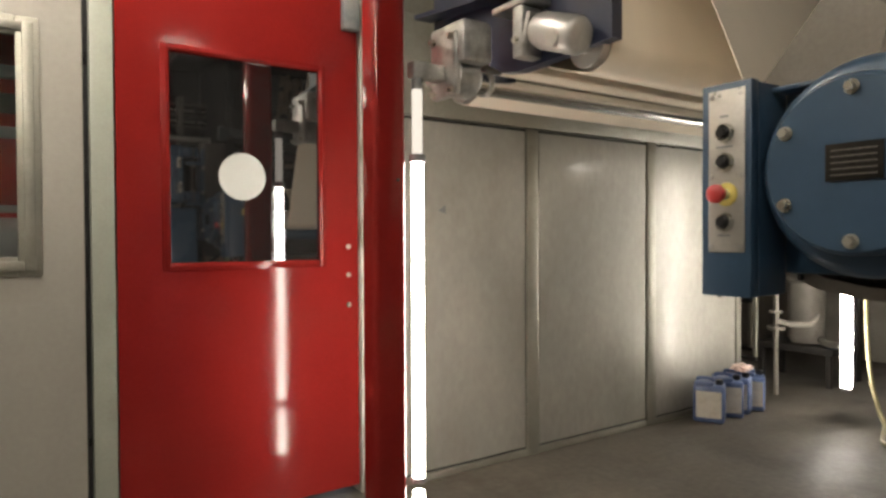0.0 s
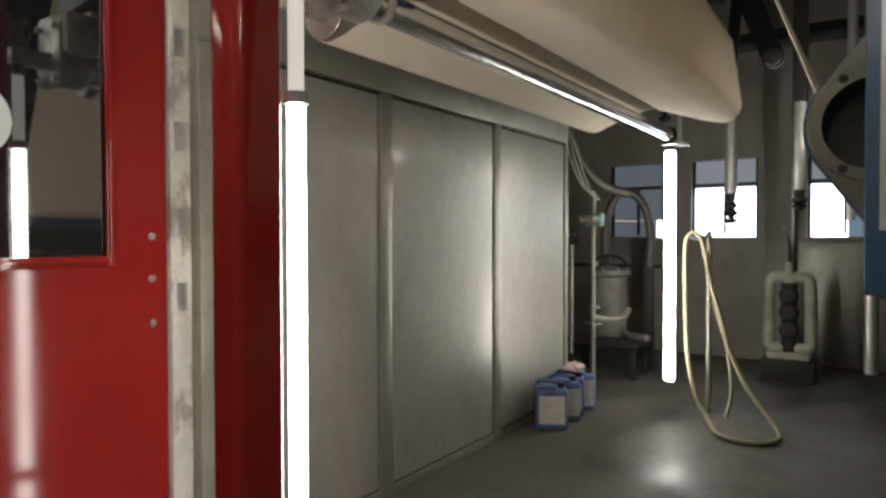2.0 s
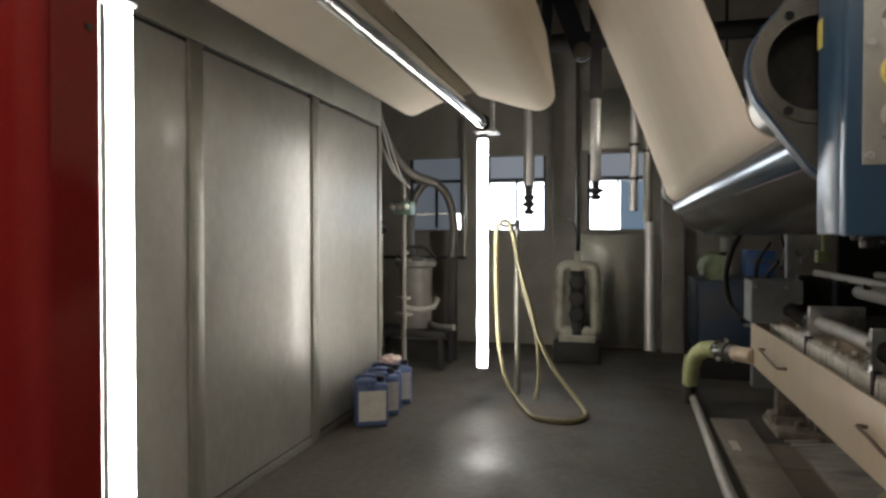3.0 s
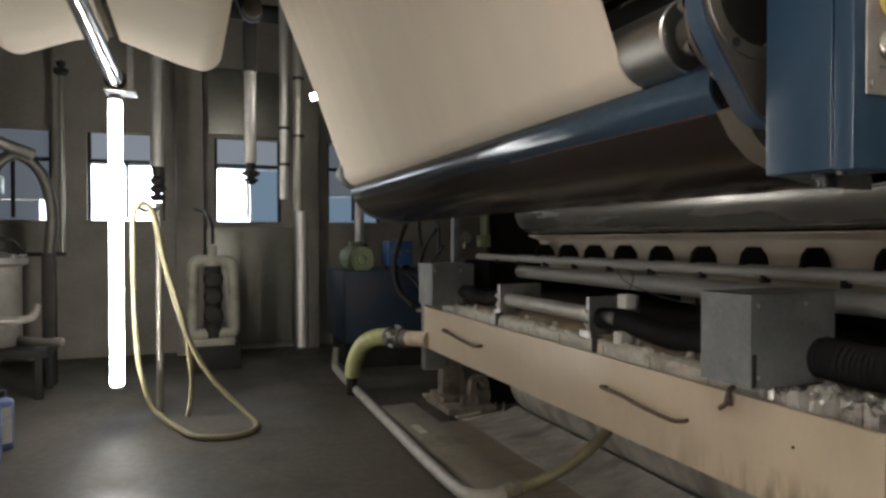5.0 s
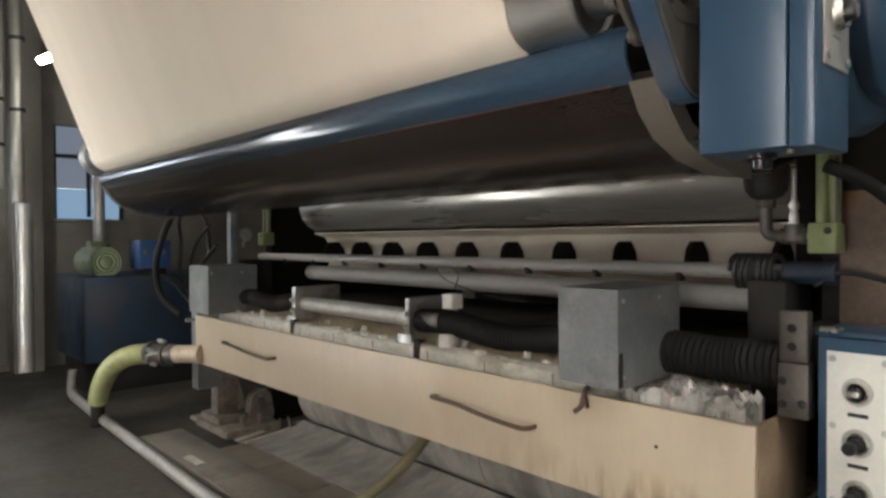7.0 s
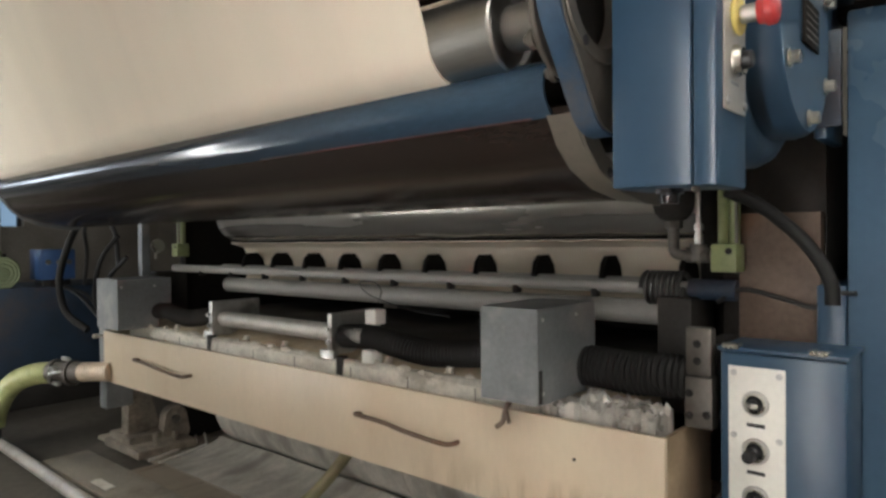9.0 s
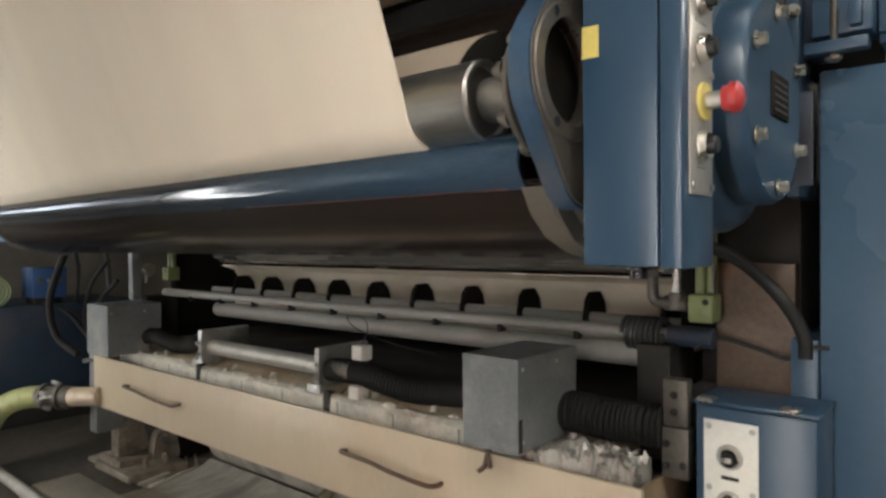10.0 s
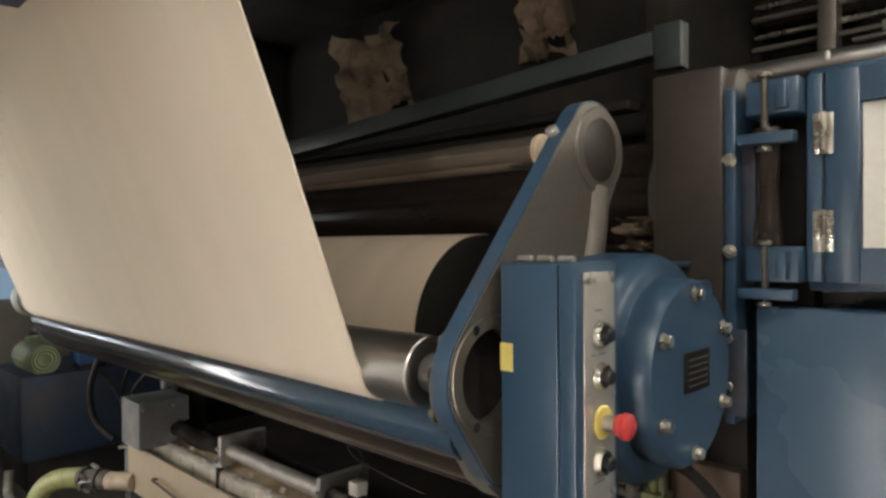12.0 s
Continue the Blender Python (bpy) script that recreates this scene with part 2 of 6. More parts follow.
PLASTER = material("dark_plaster", (0.27, 0.248, 0.215), 0.75, var=0.2, scale=2.5, bump=0.3, stain=(0.13, 0.115, 0.098), stain_amount=0.7, stain_scale=1.6, stain_sharp=0.3)
JAMB = material("jamb_plaster", (0.46, 0.44, 0.385), 0.7, var=0.16, scale=6, bump=0.4, stain=(0.2, 0.17, 0.13), stain_amount=0.85, stain_scale=9, stretch=(1, 1, 0.5), stain_sharp=0.1)
CEIL = material("dark_ceiling", (0.11, 0.1, 0.09), 0.8, var=0.2, scale=2, bump=0.2)
HOSE = material("yellow_hose", (0.21, 0.19, 0.105), 0.45, var=0.12, scale=9, bump=0.1, stain=(0.3, 0.26, 0.14), stain_amount=0.5, stain_scale=9)
GREEN_HOSE = material("green_suction_hose", (0.4, 0.42, 0.19), 0.35, var=0.12, scale=20, bump=0.1, stain=(0.2, 0.2, 0.08), stain_amount=0.4)
COPPERISH = material("worn_brass", (0.54, 0.44, 0.32), 0.55, 0.1, var=0.2, scale=12, bump=0.3)
CAN = material("blue_plastic", (0.085, 0.125, 0.25), 0.38, var=0.1, scale=6, bump=0.05)
PAPER = material("paper_label", (0.6, 0.57, 0.5), 0.8, var=0.08, scale=15, bump=0.05, stain=(0.42, 0.37, 0.3), stain_amount=0.5, stain_scale=14)
PLATE = material("anodised_plate", (0.47, 0.45, 0.41), 0.36, 0.5, var=0.08, scale=12, bump=0.03)
BLACK = material("black_plastic", (0.014, 0.014, 0.015), 0.35, var=0.1, bump=0.05)
RED_PLASTIC = material("red_plastic", (0.5, 0.045, 0.045), 0.35, var=0.06, bump=0.02)
YELLOW = material("yellow_plastic", (0.68, 0.56, 0.16), 0.5, var=0.08, bump=0.03)
WHITE = material("white_plastic", (0.72, 0.7, 0.64), 0.5, var=0.06, bump=0.05)
STICKER = material("sticker_vinyl", (0.5, 0.51, 0.48), 0.5, var=0.04, bump=0.03)
OLIVE = material("olive_green_paint", (0.2, 0.23, 0.1), 0.45, var=0.15, scale=10, bump=0.15)
MOTOR = material("dusty_green_motor_paint", (0.19, 0.225, 0.125), 0.55, var=0.15, scale=8, bump=0.2, stain=(0.12, 0.1, 0.07), stain_amount=0.5)
CLOTH = material("pink_rag", (0.62, 0.48, 0.43), 0.95, var=0.15, scale=20, bump=0.6)
PUMP = material("ochre_pump_paint", (0.3, 0.285, 0.225), 0.5, var=0.2, scale=9, bump=0.2, stain=(0.1, 0.085, 0.06), stain_amount=0.6)
DUSTY = material("dusty_dull_steel", (0.2, 0.185, 0.16), 0.6, 0.3, var=0.15, scale=6, bump=0.15, stain=(0.12, 0.105, 0.09), stain_amount=0.5, stain_scale=5)
PALE_CABLE = material("pale_cable", (0.3, 0.29, 0.26), 0.5, var=0.08, bump=0.05)
GREEN_VALVE = material("green_valve_paint", (0.08, 0.125, 0.1), 0.45, var=0.15, scale=10, bump=0.15)
GLASS = glass_like("window_glass", (0.9, 0.92, 0.9))
# Opaque pane: the dark room behind the door is put into its colour.
DARK_GLASS = material("opaque_dark_door_glass", (0.012, 0.012, 0.012), 0.03, var=0.02, bump=0.0, rough_var=0.01, gloss=0.5)
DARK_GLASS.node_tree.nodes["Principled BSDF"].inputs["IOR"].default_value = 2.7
TUBE_GLOW = glow("fluorescent_tube", (1.0, 0.96, 0.88), 22.5)
TUBE_DIM = glow("tube_end", (1.0, 0.93, 0.82), 0.42)
LAMP_GLOW = glow("ceiling_tube", (1.0, 0.94, 0.84), 72.0)
DAY = glow("daylight", (0.86, 0.93, 1.0), 5.0)
DAY_FROST = glow("frosted_daylight", (0.8, 0.88, 1.0), 0.16)
DAY_BLUE = glow("bluish_daylight", (0.5, 0.74, 1.0), 0.17)
DULL = glow("dull_pane", (0.75, 0.85, 1.0), 0.08)


# ---- mesh helpers ----
def finish(name, bm, mat, smooth=True):
    me = bpy.data.meshes.new(name)
    bmesh.ops.recalc_face_normals(bm, faces=bm.faces[:])
    bm.to_mesh(me)
    bm.free()
    me.materials.append(mat)
    if smooth:
        me.polygons.foreach_set("use_smooth", [True] * len(me.polygons))
        me.set_sharp_from_angle(angle=radians(38))
    return new(name, me)


def thing(name, at, label, category, group="", kind=""):
    e = new(name)
    e.empty_display_size = 0.05
    e.location = at
    return tagged(e, label, category, group, kind)


def part(name, bm, mat, parent, label=""):
    ob = finish(name, bm, mat)
    ob.parent = parent
    if parent.type == "EMPTY":
        ob.matrix_parent_inverse = Matrix.Translation(parent.location).inverted()
    if label:
        ob["label"] = label
    return ob


def solo(name, bm, mat, label, category="", group="", kind=""):
    return tagged(finish(name, bm, mat), label, category, group, kind)


def box(x0, x1, y0, y1, z0, z1, bev=0.003, bm=None, seg=2):
    bm = bm or bmesh.new()
    m = Matrix.Translation(((x0 + x1) / 2, (y0 + y1) / 2, (z0 + z1) / 2)) @ Matrix.Diagonal((abs(x1 - x0), abs(y1 - y0), abs(z1 - z0), 1))
    r = bmesh.ops.create_cube(bm, size=1, matrix=m)
    if bev:
        edges = list({e for v in r["verts"] for e in v.link_edges})
        bmesh.ops.bevel(bm, geom=edges, offset=bev, segments=seg, affect="EDGES", profile=0.5)
    return bm


def axes(d):
    d = Vector(d).normalized()
    u = d.cross(Vector((0, 0, 1)) if abs(d.z) < 0.9 else Vector((1, 0, 0))).normalized()
    return d, u, d.cross(u)


def lathe(p, d, rings, n=28, bm=None, a0=0.0):
    """A turned body: rings of (distance along d, radius) from p."""
    bm = bm or bmesh.new()
    d, u, v = axes(d)
    p = Vector(p)
    loops = []
    for s, r in rings:
        if r < 1e-6:
            loops.append([bm.verts.new(p + d * s)])
        else:
            loops.append([bm.verts.new(p + d * s + (u * math.cos(a0 + 2 * math.pi * i / n) + v * math.sin(a0 + 2 * math.pi * i / n)) * r) for i in range(n)])
    for a, b in zip(loops, loops[1:]):
        for i in range(n):
            j = (i + 1) % n
            if len(a) > 1 and len(b) > 1:
                bm.faces.new((a[i], a[j], b[j], b[i]))
            elif len(a) > 1:
                bm.faces.new((a[i], a[j], b[0]))
            elif len(b) > 1:
                bm.faces.new((a[0], b[j], b[i]))
    return bm


def rod(p, q, r, n=20, bm=None, bev=0.002, a0=0.0):
    p, q = Vector(p), Vector(q)
    h = (q - p).length
    bev = min(bev, r * 0.4, h * 0.4)
    return lathe(p, q - p, [(0, 0), (0, r - bev), (bev, r), (h - bev, r), (h, r - bev), (h, 0)], n, bm, a0)


def bolt(p, d, r=0.012, h=0.01, bm=None):
    bm = rod(p, Vector(p) + Vector(d) * 0.003, r * 1.35, 14, bm, 0.0006)
    return rod(Vector(p) + Vector(d) * 0.003, Vector(p) + Vector(d) * h, r, 6, bm, 0.0012)


def spline(pts, k=8):
    pts = [Vector(p) for p in pts]
    P = [pts[0] * 2 - pts[1]] + pts + [pts[-1] * 2 - pts[-2]]
    out = []
    for i in range(1, len(P) - 2):
        a, b, c, d = P[i - 1], P[i], P[i + 1], P[i + 2]
        for j in range(k):
            t = j / k
            out.append(0.5 * (2 * b + (c - a) * t + (2 * a - 5 * b + 4 * c - d) * t * t + (3 * b - a - 3 * c + d) * t ** 3))
    return out + [pts[-1]]


def sweep(pts, r, n=12, bm=None, k=8, ribs=0.0, pitch=0.012):
    """A hose or bent pipe through pts; ribs: height of the corrugation."""
    bm = bm or bmesh.new()
    line = spline(pts, k) if k else [Vector(p) for p in pts]
    if ribs:
        fine, left = [line[0]], 0.0
        for a, b in zip(line, line[1:]):
            L = (b - a).length
            s = pitch / 2 - left
            while s <= L:
                fine.append(a.lerp(b, s / L))
                s += pitch / 2
            left = L - (s - pitch / 2)
        line = fine
    up = None
    loops = []
    for i, p in enumerate(line):
        d = (line[min(i + 1, len(line) - 1)] - line[max(i - 1, 0)]).normalized()
        if up is None:
            up = axes(d)[1]
        up = (up - d * up.dot(d)).normalized()
        w = d.cross(up)
        rr = r + (ribs if i % 2 else 0)
        loops.append([bm.verts.new(p + (up * math.cos(2 * math.pi * j / n) + w * math.sin(2 * math.pi * j / n)) * rr) for j in range(n)])
    for a, b in zip(loops, loops[1:]):
        for i in range(n):
            bm.faces.new((a[i], a[(i + 1) % n], b[(i + 1) % n], b[i]))
    bm.faces.new(loops[0]); bm.faces.new(loops[-1])
    return bm


def sheet(profile, x0, x1, thick=0.004, nx=12, bm=None, wave=0.0):
    """A web or bent sheet: a line of (y, z) drawn out along x, with thickness."""
    bm = bm or bmesh.new()
    P = [Vector((0, y, z)) for y, z in profile]
    nor = []
    for i in range(len(P)):
        d = (P[min(i + 1, len(P) - 1)] - P[max(i - 1, 0)]).normalized()
        nor.append(Vector((0, -d.z, d.y)))
    grid = []
    for i in range(nx + 1):
        x = x0 + (x1 - x0) * i / nx
        row = []
        for s in (0, 1):
            for p, nn in zip(P, nor):
                w = wave * noise.noise((x * 1.3, p.y * 2.0, p.z * 1.1))
                row.append(bm.verts.new(Vector((x, p.y, p.z)) + nn * (s * thick + w)))
        grid.append(row)
    n = len(P)
    for a, b in zip(grid, grid[1:]):
        for i in range(n - 1):
            bm.faces.new((a[i], a[i + 1], b[i + 1], b[i]))
            bm.faces.new((a[n + i], b[n + i], b[n + i + 1], a[n + i + 1]))
        for i in (0, n - 1):
            bm.faces.new((a[i], b[i], b[n + i], a[n + i]))
    for a in (grid[0], grid[-1]):
        for i in range(n - 1):
            bm.faces.new((a[i], a[i + 1], a[n + i + 1], a[n + i]))
    return bm


def plate(outline, x0, x1, holes=(), bm=None, bev=0.003):
    """A flat plate in the y-z plane between x0 and x1, with an outline of (y, z) and round holes (y, z, r)."""
    bm = bm or bmesh.new()
    rings = [[Vector((0, y, z)) for y, z in outline]]
    for y, z, r in holes:
        rings.append([Vector((0, y + r * math.cos(2 * math.pi * i / 24), z + r * math.sin(2 * math.pi * i / 24))) for i in range(24)])
    edges = []
    for ring in rings:
        vs = [bm.verts.new(v + Vector((x0, 0, 0))) for v in ring]
        edges += [bm.edges.new((vs[i], vs[(i + 1) % len(vs)])) for i in range(len(vs))]
    faces = [f for f in bmesh.ops.triangle_fill(bm, edges=edges, use_beauty=True)["geom"] if isinstance(f, bmesh.types.BMFace)]
    r = bmesh.ops.extrude_face_region(bm, geom=faces)
    bmesh.ops.translate(bm, verts=[v for v in r["geom"] if isinstance(v, bmesh.types.BMVert)], vec=(x1 - x0, 0, 0))
    return bm


def hull_of(*circles):
    """The outline round circles (y, z, r)."""
    pts = [(y + r * math.cos(a * math.pi / 24), z + r * math.sin(a * math.pi / 24)) for y, z, r in circles for a in range(48)]
    pts = sorted(set(pts))
    def half(q):
        h = []
        for p in q:
            while len(h) > 1 and (h[-1][0] - h[-2][0]) * (p[1] - h[-2][1]) - (h[-1][1] - h[-2][1]) * (p[0] - h[-2][0]) <= 0:
                h.pop()
            h.append(p)
        return h[:-1]
    return half(pts) + half(pts[::-1])


def arc(cy, cz, r, a0, a1, n=14):
    return [(cy + r * math.cos(radians(a0 + (a1 - a0) * i / n)), cz + r * math.sin(radians(a0 + (a1 - a0) * i / n))) for i in range(n + 1)]


TURNING = []


def turning(shell, roll, at, radius):
    """Sets a shell built along x from its own origin onto its roll's axis and notes that it turns."""
    shell.matrix_parent_inverse = Matrix()
    at = Vector(at) - Vector(roll.location)
    shell.location = at
    TURNING.append((shell, at, radius))
    return shell


# ---- the room ----
def structure(name, bm, mat, label, category=""):
    return solo(name, bm, mat, label, category or "structure", kind="structure")


def room():
    floor = structure("floor", box(-3.0, 7.1, -4.0, 4.6, -0.12, 0.0, 0), FLOOR, "damp stained grey concrete floor of the machine hall", "floor")
    structure("ceiling", box(-3.0, 7.1, -4.0, 4.6, 3.4, 3.5, 0), CEIL, "dark grimy ceiling high over the machine", "ceiling")
    structure("wall_south", box(-3.0, 7.1, -4.1, -4.0, 0, 3.4, 0), PLASTER, "dark stained plaster wall behind the machine", "wall")
    structure("wall_west", box(-3.1, -3.0, -4.0, 4.6, 0, 3.4, 0), PLASTER, "dark stained plaster wall", "wall")
    structure("wall_north", box(4.47, 7.1, 4.5, 4.6, 0, 3.4, 0), PLASTER, "dark stained plaster wall at the back of the pipe recess", "wall")
    # the far wall with its window openings
    sill, head = 1.155, 1.90
    spans = [(-4.0, -0.02), (0.5, 0.93), (1.51, 1.92), (2.52, 2.78), (3.35, 4.6)]
    bm = box(6.95, 7.1, -4.0, 4.6, 0, sill, 0)
    box(6.95, 7.1, -4.0, 4.6, head, 3.4, 0, bm)
    for a, b in spans:
        box(6.95, 7.1, a, b, sill, head, 0, bm)
    structure("wall_east", bm, PLASTER, "dark stained plaster wall with a row of small windows", "wall")
    for i, (a, b) in enumerate([(-0.02, 0.5), (0.93, 1.51), (1.92, 2.52), (2.78, 3.35)]):
        w = thing(f"window_{i + 1}", (7.0, (a + b) / 2, sill), "small steel-framed window with bright daylight behind frosted top pane", "window", kind="structure")
        bright = ((None, a, b, 1.40), (a + 0.27, a, b, 1.63), (a, a, b, 1.63), (None, a, a + 0.1, 1.32))[i]
        c, top = bright[0], bright[3]
        if i in (1, 2):
            part("pane", box(7.045, 7.05, c, b, sill, top, 0), DAY, w, "bright overexposed daylight pane")
        if i == 1:
            part("pane", box(7.045, 7.05, a, c - 0.001, sill, top, 0), DAY_BLUE, w, "dull bluish pane")
        if i == 0:
            part("pane", box(7.045, 7.05, a, b, sill, top, 0), DAY_BLUE, w, "dull bluish pane")
        if i == 3:
            part("pane", box(7.045, 7.05, a, a + 0.1, sill, top, 0), DAY, w, "small bright pane")
            part("pane", box(7.045, 7.05, a + 0.101, b, sill, top, 0), DULL, w, "dull pane")
        part("frosted_pane", box(7.045, 7.05, a, b, top + 0.002, head, 0), DAY_FROST if i in (1, 2) else DULL, w, "frosted upper pane")
        bm = box(7.0, 7.04, a, a + 0.025, sill, head)
        box(7.0, 7.04, b - 0.025, b, sill, head, bm=bm)
        box(7.0, 7.04, a + 0.025, b - 0.025, 1.645, 1.675, bm=bm)
        box(7.0, 7.04, (a + b) / 2 - 0.012, (a + b) / 2 + 0.012, sill + 0.02, 1.645, bm=bm)
        part("window_frame", bm, DARK, w)
        part("window_sill", box(6.92, 6.999, a - 0.02, b + 0.02, sill - 0.03, sill - 0.001), PLASTER, w)


def dented(a, b, z0, z1):
    """A thin sheet panel with slight dents."""
    bm = bmesh.new()
    bmesh.ops.create_grid(bm, x_segments=24, y_segments=44, size=0.5)
    for v in bm.verts:
        x, z = a + (v.co.x + 0.5) * (b - a), z0 + (v.co.y + 0.5) * (z1 - z0)
        k = min(1, (0.5 - abs(v.co.x)) * 8, (0.5 - abs(v.co.y)) * 10)
        v.co = (x, 2.754 + k * (0.0045 * noise.noise((x * 2.3, z * 1.6, 0.7)) + 0.0008 * noise.noise((x * 7, z * 5, 2.7))), z)
    r = bmesh.ops.extrude_face_region(bm, geom=bm.faces[:])
    for v in [v for v in r["geom"] if isinstance(v, bmesh.types.BMVert)]:
        v.co.y = 2.7594
    return bm


def panel_wall():
    back = structure("wall_panelled", box(1.5, 4.47, 2.775, 2.95, 0, 3.4, 0), FRAME, "grey-green steel wall of large flush panels", "wall")
    edges = [(1.62, 2.41), (2.512, 3.42), (3.522, 4.40)]
    for a, b in edges:
        p = part("panel", dented(a, b, 0.05, 1.79), STEEL, back, "smudged sheet steel panel")
        # Black strip set flush so the open gap reads dark.
        part("dark_gap", box(a - 0.0085, b + 0.0085, 2.7595, 2.7745, 0.039, 1.8025, 0), BLACK, back, "black strip filling the panel gap")
    for a, b in ((1.5, 1.61), (2.42, 2.503), (3.43, 3.513), (4.41, 4.465)):
        part("post", box(a, b, 2.745, 2.7735, 0.0, 1.81, 0.004), FRAME, back)
    part("sticker", plate([(0.0, 0.0), (0.0, 0.048), (0.045, 0.014)], 0.0, 0.001), GREY_PAINT, back, "small torn grey sticker").matrix_basis = Matrix.Translation((1.88, 2.7515, 1.33)) @ Matrix.Rotation(radians(90), 4, "Z")
    part("header", box(1.5, 4.465, 2.748, 2.7735, 1.811, 2.3, 0.004), FRAME, back)
    part("kick_plate", box(1.5, 4.465, 2.75, 2.7735, 0.0, 0.037, 0.003), FRAME, back)
    structure("wall_return", box(4.42, 4.47, 2.951, 4.5, 0, 3.4, 0), PLASTER, "plaster return wall behind the panels", "wall")


def door_wall():
    # grey steel bay with a window beside the red door
    bay = thing("wall_steel_bay", (-0.4, 2.8, 0), "painted grey steel wall bay with a framed window", "wall", kind="structure")
    for x0, x1, z0, z1 in ((-3.0, -0.75, 0, 3.4), (-0.75, 0.275, 0, 1.085), (-0.75, 0.275, 2.0, 3.4), (0.13, 0.275, 1.085, 2.0)):
        part("panel", box(x0, x1, 2.8, 2.9, z0, z1, 0), BAY, bay)
    bm = box(0.065, 0.14, 2.785, 2.8, 1.08, 2.005, 0.006)
    box(-0.76, 0.065, 2.785, 2.8, 1.08, 1.15, 0.006, bm)
    box(-0.76, 0.065, 2.785, 2.8, 1.935, 2.005, 0.006, bm)
    box(0.085, 0.12, 2.772, 2.785, 1.1, 1.985, 0.005, bm)
    box(-0.76, 0.085, 2.772, 2.785, 1.1, 1.135, 0.005, bm)
    box(-0.76, 0.085, 2.772, 2.785, 1.95, 1.985, 0.005, bm)
    part("window_frame", bm, FRAME, bay, "moulded grey metal window frame")
    part("pane", box(-0.75, 0.066, 2.805, 2.811, 1.12, 1.97, 0), GLASS, bay)
    # red machine bay seen through that window
    m = thing("red_cabinet", (-0.2, 3.2, 0), "red painted machine cabinet with grey rails behind the window", "cabinet")
    part("body", box(-1.2, 0.25, 3.2, 3.7, 0, 2.6, 0.006), RED, m)
    for z, h in ((1.62, 0.045), (1.32, 0.03), (1.86, 0.05)):
        part("rail", box(-1.2, 0.25, 3.17, 3.199, z, z + h, 0.004), GREY_PAINT, m, "grey steel rail")
    part("dark_slot", box(-1.2, 0.25, 3.185, 3.1995, 1.72, 1.80, 0.002), DARK, m)
    part("grey_leaf", box(0.0, 0.2, 3.17, 3.1995, 0.2, 1.3, 0.006), GREY_PAINT, m, "grey steel leaf")
    part("dark_gap", box(0.277, 0.296, 2.83, 2.9, 0, 3.4, 0), BLACK, bay)
    jamb = structure("door_frame", box(0.298, 0.378, 2.79, 2.92, 0, 3.4, 0.004), GREEN_GREY, "pale grey-green painted steel door jamb", "door frame")
    structure("wall_over_door", box(0.378, 1.5, 2.82, 2.95, 2.36, 3.4, 0), STEEL, "grey steel wall over the red door", "wall")
    j2 = structure("door_frame_lock_side", box(1.425, 1.498, 2.79, 2.95, 0, 2.36, 0.003), JAMB, "worn pale lock-side jamb with scraped paint", "door frame")
    for z in (0.93, 1.17, 1.45, 1.75):
        part("strike_plate", box(1.435, 1.475, 2.786, 2.7895, z, z + 0.09, 0.001), ALU, j2, "worn steel strike plate")
    # Dark sheet added for the unlit room behind the door.
    structure("dark_behind_door", box(0.30, 1.5, 3.3, 3.32, 0, 3.4, 0), DARK, "dark sheet standing in for the unlit room behind the door", "wall")

    d = thing("door_1", (0.9, 2.8, 0.04), "glossy red painted steel door, closed, with a square window", "door", kind="structure")
    x0, x1, z0, z1 = 0.385, 1.413, 0.045, 2.34
    bm = box(x0, 0.565, 2.8, 2.845, z0, z1, 0)
    box(1.235, x1, 2.8, 2.845, z0, z1, 0, bm)
    box(0.565, 1.235, 2.8, 2.845, z0, 1.105, 0, bm)
    box(0.565, 1.235, 2.8, 2.845, 1.965, z1, 0, bm)
    part("leaf", bm, RED, d)
    bm = bmesh.new()
    for a, b, y in ((0.0, 0.032, 2.79), (0.01, 0.026, 2.782)):
        X0, X1, Z0, Z1 = 0.548 + a, 1.247 - a, 1.083 + a, 1.992 - a
        w = b - a if a else 0.032
        box(X0, X0 + w, y, y + (0.0105 if not a else 0.0075), Z0, Z1, 0.003, bm)
        box(X1 - w, X1, y, y + 0.011, Z0, Z1, 0.004, bm)
        box(X0 + w, X1 - w, y, y + 0.011, Z0, Z0 + w, 0.004, bm)
        box(X0 + w, X1 - w, y, y + 0.011, Z1 - w, Z1, 0.004, bm)
    part("window_frame", bm, RED, d)
    part("pane", box(0.566, 1.234, 2.806, 2.812, 1.106, 1.964, 0), DARK_GLASS, d, "opaque reflecting pane coloured for the dark room behind")
    part("sticker", rod((0.872, 2.8055, 1.474), (0.872, 2.8045, 1.474), 0.1, 40, bev=0.0002), STICKER, d, "round white sticker")
    for z in (0.9, 1.04, 1.171):
        part("screw", bolt((1.362, 2.7995, z), (0, -1, 0), 0.009, 0.006), ZINC, d)
    part("door_closer", box(1.33, 1.41, 2.76, 2.799, 2.17, 2.32, 0.006), GREY_PAINT, d, "grey door closer plate")

    col = thing("steel_column", (1.17, 2.11, 0), "dark red painted steel column with rounded corners", "column", kind="structure")
    bm = box(1.105, 1.238, 2.06, 2.166, 0, 3.4, 0.022, seg=5)
    part("post", bm, RED, col)
    part("bolt_head", rod((1.2, 2.06, 1.42), (1.2, 2.056, 1.42), 0.006, 12), DARK, col)


